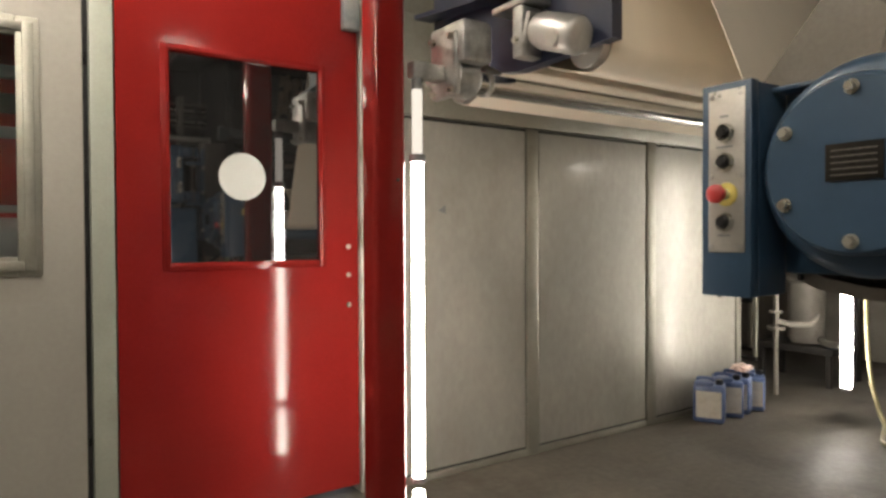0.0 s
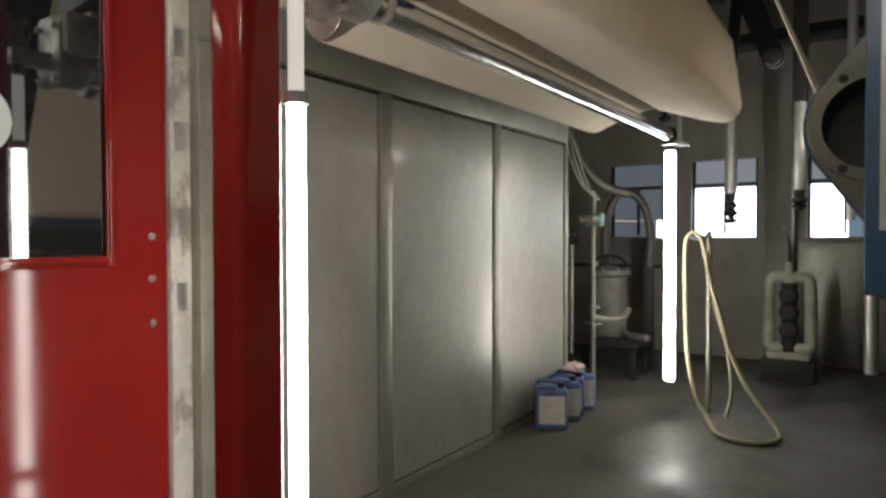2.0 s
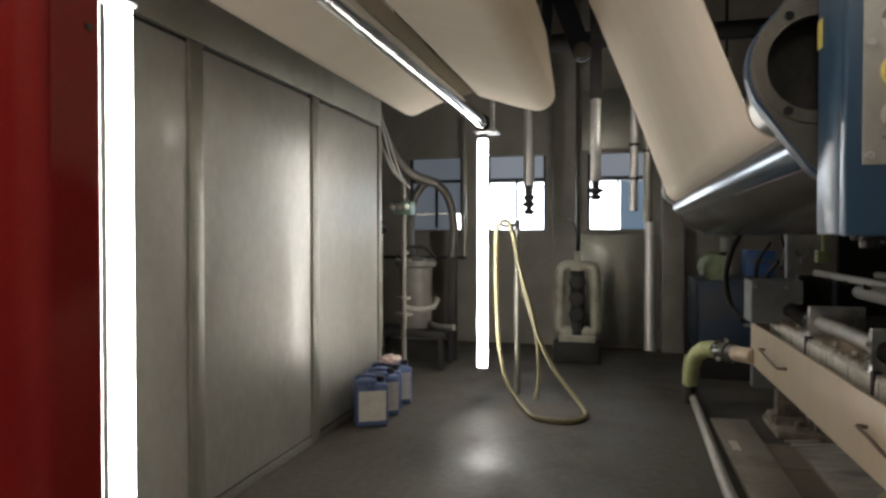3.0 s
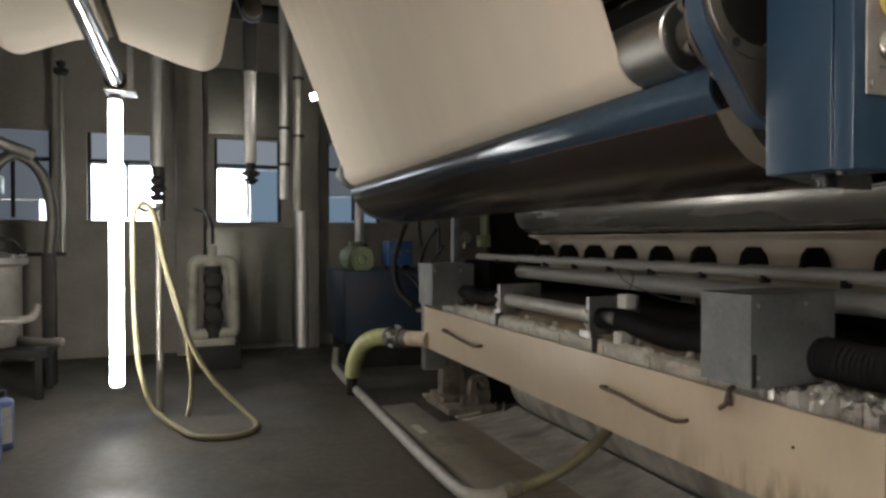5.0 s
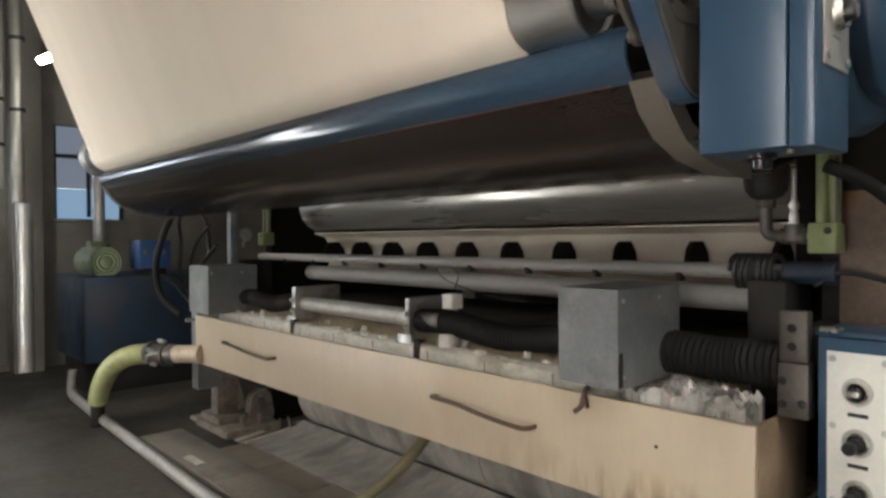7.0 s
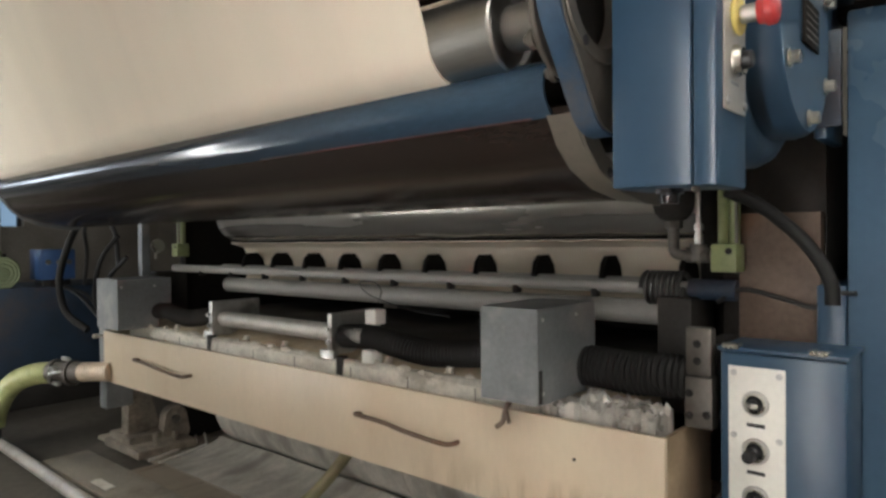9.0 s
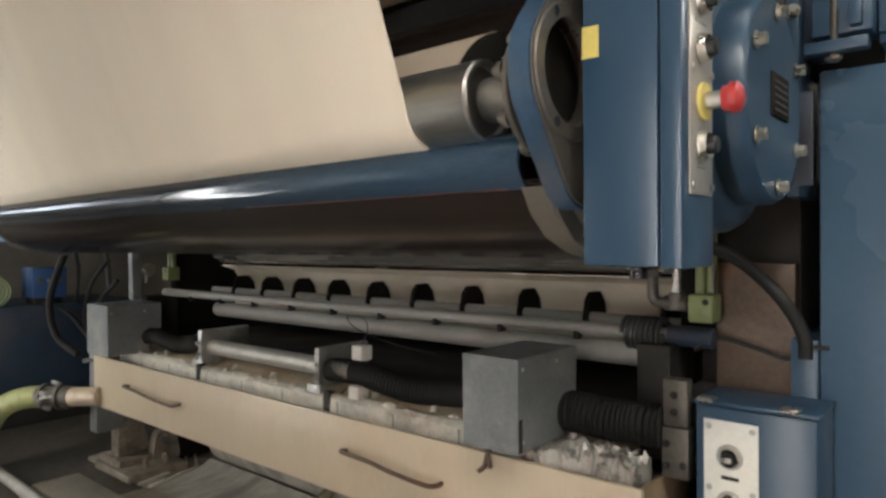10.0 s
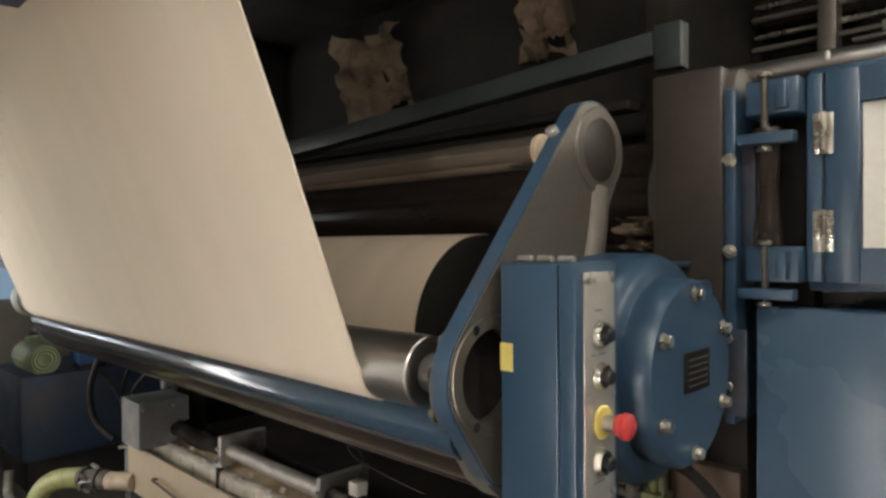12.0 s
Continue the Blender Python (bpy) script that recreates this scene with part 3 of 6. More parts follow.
# ---- lamps ----
def tube_lamp(x, y, z0, z1, dim_top):
    e = thing("tube_lamp", (x, y, z0), "lit vertical fluorescent tube in a clear sleeve at the machine's end", "lamp", "vertical tube lamps")
    # Tube radius is widened to take in the lamp's glow.
    part("tube", rod((x, y, z0 + 0.02), (x, y, z1), 0.0215 if dim_top else 0.033, 24), TUBE_GLOW, e, "glowing white tube")
    part("end_cap", rod((x, y, z0), (x, y, z0 + 0.019), 0.03, 20), GREY_PAINT, e)
    part("end_cap", rod((x, y, z1 + 0.001), (x, y, z1 + 0.03), 0.031, 20), GREY_PAINT, e)
    if dim_top:
        part("sleeve", rod((x, y, z1 + 0.031), (x, y, z1 + 0.27), 0.0195, 20), TUBE_DIM, e, "milky tube end above the clip")
    return e


def lamps():
    tube_lamp(1.298, 2.085, 0.30, 1.49, True)
    e = thing("tube_lamp", (1.298, 2.085, 0.0), "lit lower fluorescent tube standing on the floor", "lamp", "vertical tube lamps")
    part("tube", rod((1.298, 2.085, 0.02), (1.298, 2.085, 0.265), 0.0215, 24), TUBE_GLOW, e)
    part("end_cap", rod((1.298, 2.085, 0.0), (1.298, 2.085, 0.019), 0.03, 20), GREY_PAINT, e)
    tube_lamp(4.59, 2.085, 0.2, 1.72, False)
    # ceiling strip lights out of view, known from the door glass; places chosen for brightness
    for x, y, ln in ((-1.0, 1.3, 1.4), (-0.8, -2.2, 1.4), (-1.2, -0.5, 1.4), (0.3, 2.3, 1.2)):
        e = thing("strip_light", (x, y, 2.98), "unseen ceiling fluorescent strip light, lit", "ceiling light", "ceiling strip lights")
        part("housing", box(x - ln / 2, x + ln / 2, y - 0.06, y + 0.06, 3.03, 3.1), WHITE, e)
        part("tube", rod((x - ln / 2 + 0.03, y, 3.00), (x + ln / 2 - 0.03, y, 3.00), 0.019), LAMP_GLOW, e)
        for s in (-0.4, 0.4):
            part("hanger", rod((x + s, y, 3.1), (x + s, y, 3.4), 0.006, 8), DARK, e)
    e = thing("strip_light", (1.13, 0.6, 2.6), "short lit strip light hung over the press end", "ceiling light", "ceiling strip lights")
    part("tube", rod((0.99, 0.72, 2.565), (1.24, 0.62, 2.565), 0.014), TUBE_GLOW, e)
    part("housing", box(0.97, 1.26, 0.63, 0.71, 2.585, 2.64), WHITE, e)
    part("hanger", rod((1.115, 0.67, 2.64), (1.115, 0.67, 3.4), 0.006, 8), DARK, e)
    e = thing("strip_light", (4.672, 1.020, 1.866), "small lit strip light hanging in the dark hall", "ceiling light", "ceiling strip lights")
    part("tube", rod((4.672, 1.045, 1.83), (4.672, 0.925, 1.905), 0.018), LAMP_GLOW, e)
    part("hanger", rod((4.672, 0.985, 1.88), (4.672, 0.985, 3.4), 0.008), DARK, e)


# ---- felt webs overhead ----
WX0, WX1 = 1.775, 4.12
WEB_SPEED = 0.35


def webs():
    prof = arc(0.9, 1.345, 0.07, 200, 345, 16) + [(0.972, 1.345), (1.02, 1.47), (1.12, 1.74), (1.22, 1.99), (1.32, 2.24), (1.47, 2.6), (1.53, 2.75)]
    solo("felt_web", sheet(prof, WX0, WX1, 0.003, 16, wave=0.002), FELT, "wide cream felt web running up from the lower roll", "felt")
    r = thing("felt_roll", (1.7, 0.9, 1.277), "turned steel felt roll with bare ends and bolted journal", "roll", "felt rolls")
    turning(part("shell", lathe((0, 0, 0), (1, 0, 0), [(0.012, 0), (0.012, 0.056), (0, 0.058), (0, 0.064), (0.003, 0.067), (2.5, 0.067), (2.505, 0.06), (2.505, 0)], 40), CHROME, r), r, (1.655, 0.9, 1.345), 0.067)
    part("journal", rod((1.59, 0.9, 1.345), (1.655, 0.9, 1.345), 0.036), CHROME, r)
    part("flange", rod((1.5535, 0.9, 1.345), (1.563, 0.9, 1.345), 0.098, 36), LEVER, r)
    part("seal_cap", lathe((1.563, 0.9, 1.345), (1, 0, 0), [(0, 0.06), (0.012, 0.058), (0.02, 0.044), (0.02, 0.036)], 32), DARK_STEEL, r)
    for k in range(8):
        a = k * math.pi / 4 + 0.2
        part("lug", lathe((1.563, 0.9 + 0.086 * math.cos(a), 1.345 + 0.086 * math.sin(a)), (1, 0, 0), [(0, 0.015), (0.01, 0.0145), (0.013, 0.011), (0.015, 0.0085), (0.019, 0.008), (0.02, 0)], 14), LEVER, r)
    part("grease_nipple", bolt((1.585, 0.9 + 0.04, 1.345 + 0.035), (0, 0.75, 0.66), 0.008, 0.018), ZINC, r, "bright grease nipple")
    part("far_journal", rod((4.16, 0.9, 1.345), (4.3, 0.9, 1.345), 0.03), CHROME, r)
    part("far_bearing", lathe((4.2, 0.9, 1.345), (1, 0, 0), [(0, 0.03), (0, 0.075), (0.05, 0.085), (0.09, 0.07), (0.09, 0.03)], 28), ALU, r)

    b = [(1.95, 2.9), (1.76, 2.5), (1.62, 2.25)] + arc(1.665, 1.895, 0.094, 178, 283, 14) + [(1.78, 1.826), (2.018, 1.908)]
    solo("felt_web", sheet(b, WX0, WX1, 0.003, 16, wave=0.002), FELT, "cream felt web turning under an overhead roll", "felt")
    a = [(2.045, 1.925), (2.2, 1.893), (2.36, 1.828)] + arc(2.43, 1.90, 0.088, 262, 360, 12) + [(2.53, 2.1), (2.56, 2.9)]
    solo("felt_web", sheet(a, WX0, WX1, 0.003, 16, wave=0.002), FELT, "cream felt web turning under an overhead roll beside the panels", "felt")
    for y, z in ((1.665, 1.895), (2.43, 1.9)):
        r = thing("felt_roll", (3, y, z - 0.085), "overhead steel felt roll inside the web", "roll", "felt rolls")
        turning(part("shell", rod((0, 0, 0), (WX1 - WX0 + 0.07, 0, 0), 0.084, 32), CHROME, r), r, (WX0 - 0.03, y, z), 0.084)
        part("journal", rod((WX1 + 0.04, y, z), (WX1 + 0.16, y, z), 0.032), PLATE, r)
        part("near_journal", rod((WX0 - 0.2, y, z), (WX0 - 0.03, y, z), 0.032), PLATE, r)


def roll_arm():
    a = thing("hanging_bracket", (4.2, 1.5, 2.05), "dark blue hanging bracket at the far end of the overhead roll", "bracket")
    part("arm", plate(hull_of((1.6, 2.62, 0.06), (1.425, 2.14, 0.055)), 4.17, 4.205), NAVY, a)
    part("hanger", box(4.172, 4.203, 1.55, 1.65, 2.68, 3.4, 0.003), NAVY, a)
    part("boss", lathe((4.17, 1.425, 2.14), (-1, 0, 0), [(0, 0.048), (0.03, 0.045), (0.04, 0.03), (0.04, 0)], 24), DARK_STEEL, a)
    part("bearing", lathe((4.15, 1.665, 1.895), (1, 0, 0), [(0, 0.034), (0, 0.06), (0.05, 0.06), (0.06, 0.05), (0.06, 0)], 24), ALU, a)
    part("stay", plate([(1.63, 1.93), (1.70, 1.93), (1.64, 2.6), (1.58, 2.6)], 4.206, 4.222), NAVY, a)


def overhead_pipe():
    p = thing("steel_pipe", (3, 2.07, 1.8), "bright steel pipe spanning between the two machine ends", "pipe")
    part("pipe", lathe((1.55, 2.075, 1.815), (1, 0, 0), [(0, 0), (0, 0.043), (2.95, 0.043), (2.95, 0)], 36), POLISHED, p)
    part("clamp_band", lathe((1.6, 2.075, 1.815), (1, 0, 0), [(0, 0.044), (0, 0.05), (0.02, 0.05), (0.02, 0.044)], 32), PLATE, p)
    part("lamp_bracket", box(4.5, 4.66, 1.98, 2.13, 1.755, 1.768, 0.002), ALU, p, "flat bracket over the far tube lamp")
    part("bracket_leg", box(4.5, 4.51, 1.99, 2.02, 1.769, 2.2, 0.002), ALU, p)
    part("end_disc", rod((4.5, 2.075, 1.815), (4.512, 2.075, 1.815), 0.055, 28), DARK, p)
    # casting that carries the pipe's near end
    c = thing("pipe_bracket", (1.48, 2.075, 1.74), "grey cast bracket with bolts holding the steel pipe", "bracket")
    part("body", lathe((1.43, 2.075, 1.825), (1, 0, 0), [(0, 0), (0, 0.07), (0.01, 0.078), (0.1, 0.078), (0.12, 0.06), (0.12, 0)], 28), ALU, c)
    part("foot", box(1.41, 1.44, 2.0, 2.16, 1.74, 1.98, 0.01), ALU, c)
    for y, z in ((2.02, 1.76), (2.14, 1.76), (2.02, 1.96), (2.14, 1.96)):
        part("bolt", bolt((1.41, y, z), (-1, 0, 0), 0.011, 0.02), ZINC, c)
    part("lamp_holder", box(1.27, 1.408, 2.06, 2.11, 1.80, 1.86, 0.006), ALU, c)
    part("lamp_neck", rod((1.298, 2.085, 1.76), (1.298, 2.085, 1.80), 0.02), GREY_PAINT, c)
    part("upper_body", box(1.42, 1.56, 1.96, 2.19, 1.86, 2.02, 0.02), ALU, c)
    # blue cross beam over it
    b = thing("blue_beam", (1.73, 1.9, 1.86), "dark blue painted cross beam over the passage", "beam")
    part("beam", plate([(1.52, 1.88), (2.0, 1.865), (2.1, 1.88), (2.6, 2.16), (2.6, 2.6), (1.52, 2.6)], 1.715, 1.765), NAVY, b)
    part("flange", plate([(1.5, 2.1), (2.62, 2.22), (2.62, 2.24), (1.5, 2.12)], 1.62, 1.714), NAVY, b)
    for y in (1.56, 2.3):
        part("hanger", box(1.72, 1.76, y - 0.03, y + 0.03, 2.6, 3.4, 0.003), BLUE, b)
    a = thing("air_cylinder", (1.64, 1.68, 1.84), "short polished actuator cylinder clamped to the blue beam", "actuator")
    part("barrel", lathe((1.645, 1.80, 1.965), (0, -1, -0.36), [(0, 0), (0, 0.05), (0.006, 0.06), (0.03, 0.06), (0.034, 0.067), (0.2, 0.067), (0.214, 0.06), (0.222, 0.045), (0.222, 0)], 28), CLAD, a)
    part("end_plate", lathe((1.645, 1.805, 1.967), (0, 1, 0.36), [(0, 0), (0, 0.075), (0.02, 0.075), (0.022, 0.07), (0.022, 0)], 4, a0=0.78), ALU, a)
    part("clamp", box(1.60, 1.70, 1.845, 1.90, 1.875, 2.065, 0.008), ALU, a)
    part("clamp_top", box(1.60, 1.714, 1.81, 2.02, 2.067, 2.092, 0.004), ALU, a)
    part("screw", bolt((1.599, 1.875, 1.94), (-1, 0, 0), 0.012, 0.016), ZINC, a)


# ---- the press machine ----
def guard():
    g = thing("roll_guard", (2.9, 0.8, 1.09), "long curved splash guard, blue lip over an underside darkened for shade", "guard")
    lip = [(0.84, 1.288)] + arc(0.878, 1.244, 0.047, 105, -52, 14) + [(0.899, 1.199)]
    part("lip", sheet(lip, 1.5845, 4.17, -0.006, 12), LIP_BLUE, g, "blue painted lip turning dark grey towards the far end")
    part("primer_edge", sheet([(0.9045, 1.2075), (0.9015, 1.2035), (0.8985, 1.1995)], 1.62, 2.35, 0.0012, 4), PRIMER, g, "red primer showing along the lip")
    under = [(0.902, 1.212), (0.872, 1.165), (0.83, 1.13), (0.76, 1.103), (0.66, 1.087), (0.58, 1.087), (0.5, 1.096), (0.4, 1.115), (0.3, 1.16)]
    part("underside", sheet(under, 1.546, 4.17, -0.005, 8), DARK_GLOSS, g, "glossy rusty underside, its dark brown including the shade")
    ring = [(0.915, 1.262), (0.905, 1.2), (0.872, 1.155), (0.83, 1.118), (0.76, 1.091), (0.66, 1.075), (0.6, 1.073), (0.6, 1.10), (0.66, 1.103), (0.75, 1.12), (0.81, 1.147), (0.845, 1.18), (0.862, 1.22), (0.868, 1.27)]
    part("end_rim", plate(ring[1:-2], 1.5405, 1.5455), ARM, g, "dark end rim")
    part("far_end_rim", plate(ring, 4.171, 4.182), GREY_PAINT, g)
    band = [(0.9005, 1.2025), (0.874, 1.1615), (0.832, 1.1265), (0.761, 1.0995), (0.66, 1.0835), (0.58, 1.0835), (0.5, 1.0925)]
    part("end_band", sheet(band, 1.547, 1.592, 0.0025, 2), ARM, g, "pale grey end band")
    for y, z in ((0.882, 1.19), (0.8, 1.118)):
        part("screw", bolt((1.5405, y, z), (-1, 0, 0), 0.006, 0.006), DARK, g)


def arm():
    a = thing("swing_lever", (1.53, 0.8, 1.2), "grey cast swing arm with blue edge carrying the felt roll", "lever")
    big, small, toe = (0.905, 1.36, 0.112), (0.585, 1.765, 0.098), (0.865, 1.24, 0.075)
    out = hull_of(big, small, toe)
    cy, cz = 0.77, 1.50
    face = [(y - (y - cy) * 0.02, z - (z - cz) * 0.014) for y, z in out]
    part("web_plate", plate(face, 1.5005, 1.53, [(0.91, 1.362, 0.078)]), LEVER, a)
    bm = bmesh.new()
    n = len(out)
    cy, cz = 0.77, 1.50
    for i in range(n):
        (y0, z0), (y1, z1) = out[i], out[(i + 1) % n]
        q = []
        for y, z in ((y0, z0), (y1, z1)):
            d = math.hypot(y - cy, z - cz)
            q.append((y - (y - cy) / d * 0.012, z - (z - cz) / d * 0.012))
        lo = [(1.504, y0, z0), (1.504, y1, z1), (1.504, *q[1]), (1.504, *q[0])]
        hi = [(1.538, y, z) for _, y, z in lo]
        v = [bm.verts.new(p) for p in lo + hi]
        for f in ((0, 1, 2, 3), (4, 7, 6, 5), (0, 4, 5, 1), (2, 6, 7, 3)):
            bm.faces.new([v[k] for k in f])
    bmesh.ops.remove_doubles(bm, verts=bm.verts[:], dist=0.0004)
    part("rim", bm, BLUE_WORN, a, "blue painted rim")
    part("bore_ring", lathe((1.4965, 0.91, 1.362), (1, 0, 0), [(0, 0.078), (0, 0.098), (0.0035, 0.1), (0.0035, 0.078), (0, 0.078)], 40), LEVER, a)
    part("bore", rod((1.5355, 0.91, 1.362), (1.553, 0.91, 1.362), 0.085, 36), DARK, a, "dark bore")
    part("pivot_cap", lathe((1.4955, 0.575, 1.765), (1, 0, 0), [(0, 0), (0, 0.056), (0.004, 0.062), (0.0048, 0.062)], 36), UPRIGHT, a, "dark round pivot cap")
    part("pivot_ring", lathe((1.4965, 0.575, 1.765), (1, 0, 0), [(0, 0.064), (0, 0.084), (0.0035, 0.088), (0.0035, 0.064), (0, 0.064)], 36), LEVER, a)
    bm = sweep([(1.515, 0.57, 1.69), (1.512, 0.60, 1.56), (1.512, 0.66, 1.42), (1.53, 0.72, 1.34)], 0.032, 14)
    part("rib", bm, DARK_STEEL, a)
    for y, z in ((0.955, 1.44), (0.83, 1.43), (0.83, 1.30), (0.955, 1.285)):
        part("bolt_hole", rod((1.4955, y, z), (1.4968, y, z), 0.008, 12, bev=0.0003), BLACK, a)
    for y, z in ((0.69, 1.79), (0.935, 1.475)):
        part("bolt", rod((1.53, y - 0.012, z - 0.012), (1.53, y + 0.012, z + 0.008), 0.012, 12), PLATE, a)


def knob(parent, x, y, z, d, black=True):
    d = Vector(d)
    p = Vector((x, y, z))
    k = part("knob", lathe(p, d, [(0, 0), (0, 0.016), (0.004, 0.016), (0.006, 0.0125), (0.02, 0.0115), (0.022, 0.009), (0.022, 0)], 20), BLACK if black else PLATE, parent, "black selector knob")
    part("bezel", lathe(p, d, [(0.0005, 0.0165), (0.0005, 0.021), (0.004, 0.021), (0.006, 0.0195), (0.011, 0.0185), (0.011, 0.0165)], 24), ZINC, k)
    return k


def control_box():
    c = thing("control_box", (1.405, 0.86, 1.08), "tall blue control box with a switch plate and emergency stop", "control box")
    part("body", box(1.3675, 1.478, 0.80, 0.917, 1.082, 1.548, 0.004), BLUE, c)
    part("front_cover", box(1.335, 1.3655, 0.799, 0.918, 1.08, 1.551, 0.004), BLUE, c, "blue hinged front cover")
    p = part("switch_plate", box(1.3315, 1.3345, 0.812, 0.899, 1.178, 1.535, 0.0015), PLATE, c, "brushed switch plate")
    for z in (1.19, 1.345, 1.523):
        for y in (0.82, 0.89):
            part("screw", rod((1.3312, y, z), (1.328, y, z), 0.006, 12), CHROME, p)
    for z in (1.44, 1.376, 1.245):
        knob(p, 1.3312, 0.857, z, (-1, 0, 0))
    for z, w in ((1.408, 0.04), (1.345, 0.0), (1.475, 0.02), (1.213, 0.03)):
        if w:
            part("legend_bar", box(1.3310, 1.3314, 0.86 - w / 2, 0.86 + w / 2, z, z + 0.004, 0), GREY_PAINT, p)
    e = part("emergency_stop", lathe((1.3312, 0.853, 1.305), (-1, 0, 0), [(0.026, 0.010), (0.028, 0.0165), (0.035, 0.0175), (0.038, 0.0205), (0.047, 0.02), (0.051, 0.015), (0.052, 0)], 28), RED_PLASTIC, c, "red mushroom emergency stop")
    part("collar", rod((1.3312, 0.853, 1.305), (1.3255, 0.853, 1.305), 0.026, 28, bev=0.002), YELLOW, e, "yellow collar")
    part("stem", rod((1.3255, 0.853, 1.305), (1.300, 0.853, 1.305), 0.012, 16), CHROME, e)
    part("yellow_tag", box(1.452, 1.4775, 0.9172, 0.918, 1.375, 1.42, 0), YELLOW, c, "yellow sticker")
    for x in (1.36, 1.40, 1.44):
        part("hinge_knuckle", rod((x, 0.88, 1.554), (x + 0.03, 0.88, 1.554), 0.006, 10), PLATE, c)
    part("lock", rod((1.37, 0.895, 1.074), (1.37, 0.895, 1.082), 0.006, 12), DARK_STEEL, c)
    part("gland", lathe((1.42, 0.86, 1.082), (0, 0, -1), [(0, 0.02), (0.006, 0.02), (0.008, 0.014), (0.02, 0.013), (0.02, 0)], 16), BLACK, c, "black cable gland")


def drive():
    d = thing("gearbox", (1.4, 0.585, 1.1), "round blue gearbox with bolted cover and name plate", "gearbox")
    part("housing", lathe((1.5, 0.585, 1.345), (-1, 0, 0), [(0, 0), (0, 0.215), (0.11, 0.215), (0.13, 0.205), (0.14, 0.19), (0.14, 0)], 48), BLUE, d)
    part("cover", lathe((1.36, 0.585, 1.345), (-1, 0, 0), [(0, 0.17), (0.045, 0.17), (0.056, 0.162), (0.058, 0.09), (0.058, 0)], 48), BLUE, d, "blue bolted cover")
    for k in range(6):
        a = math.radians(30 + 60 * k)
        part("bolt", bolt((1.302, 0.585 + 0.142 * math.cos(a), 1.345 + 0.142 * math.sin(a)), (-1, 0, 0), 0.0105, 0.016), ZINC, d)
    n = part("name_plate", box(1.2975, 1.3015, 0.53, 0.63, 1.315, 1.385, 0.001), NEAR_BLACK, d, "dark metal name plate")
    for k in range(5):
        part("text_bar", box(1.2968, 1.2974, 0.54, 0.62, 1.325 + k * 0.0115, 1.3275 + k * 0.0115, 0), DARK_STEEL, n)
    part("mount", box(1.36, 1.50, 0.355, 0.45, 1.2, 1.5, 0.01), BLUE, d)
    part("top_plate", box(1.41, 1.5, 0.352, 0.798, 1.527, 1.538, 0.003), BLUE_WORN, d, "worn flat top plate")
    part("back_plate", box(1.47, 1.4995, 0.352, 0.798, 1.13, 1.5265, 0.004), BLUE, d)
    for y, z in ((0.73, 1.50), (0.44, 1.50), (0.73, 1.19)):
        part("cap_screw", lathe((1.47, y, z), (-1, 0, 0), [(0, 0.017), (0.022, 0.017), (0.025, 0.014), (0.025, 0.008), (0.018, 0.007), (0.018, 0)], 16), BLACK, d)
    part("vent_plug", bolt((1.45, 0.50, 1.538), (0, 0, 1), 0.014, 0.02), BLACK, d)


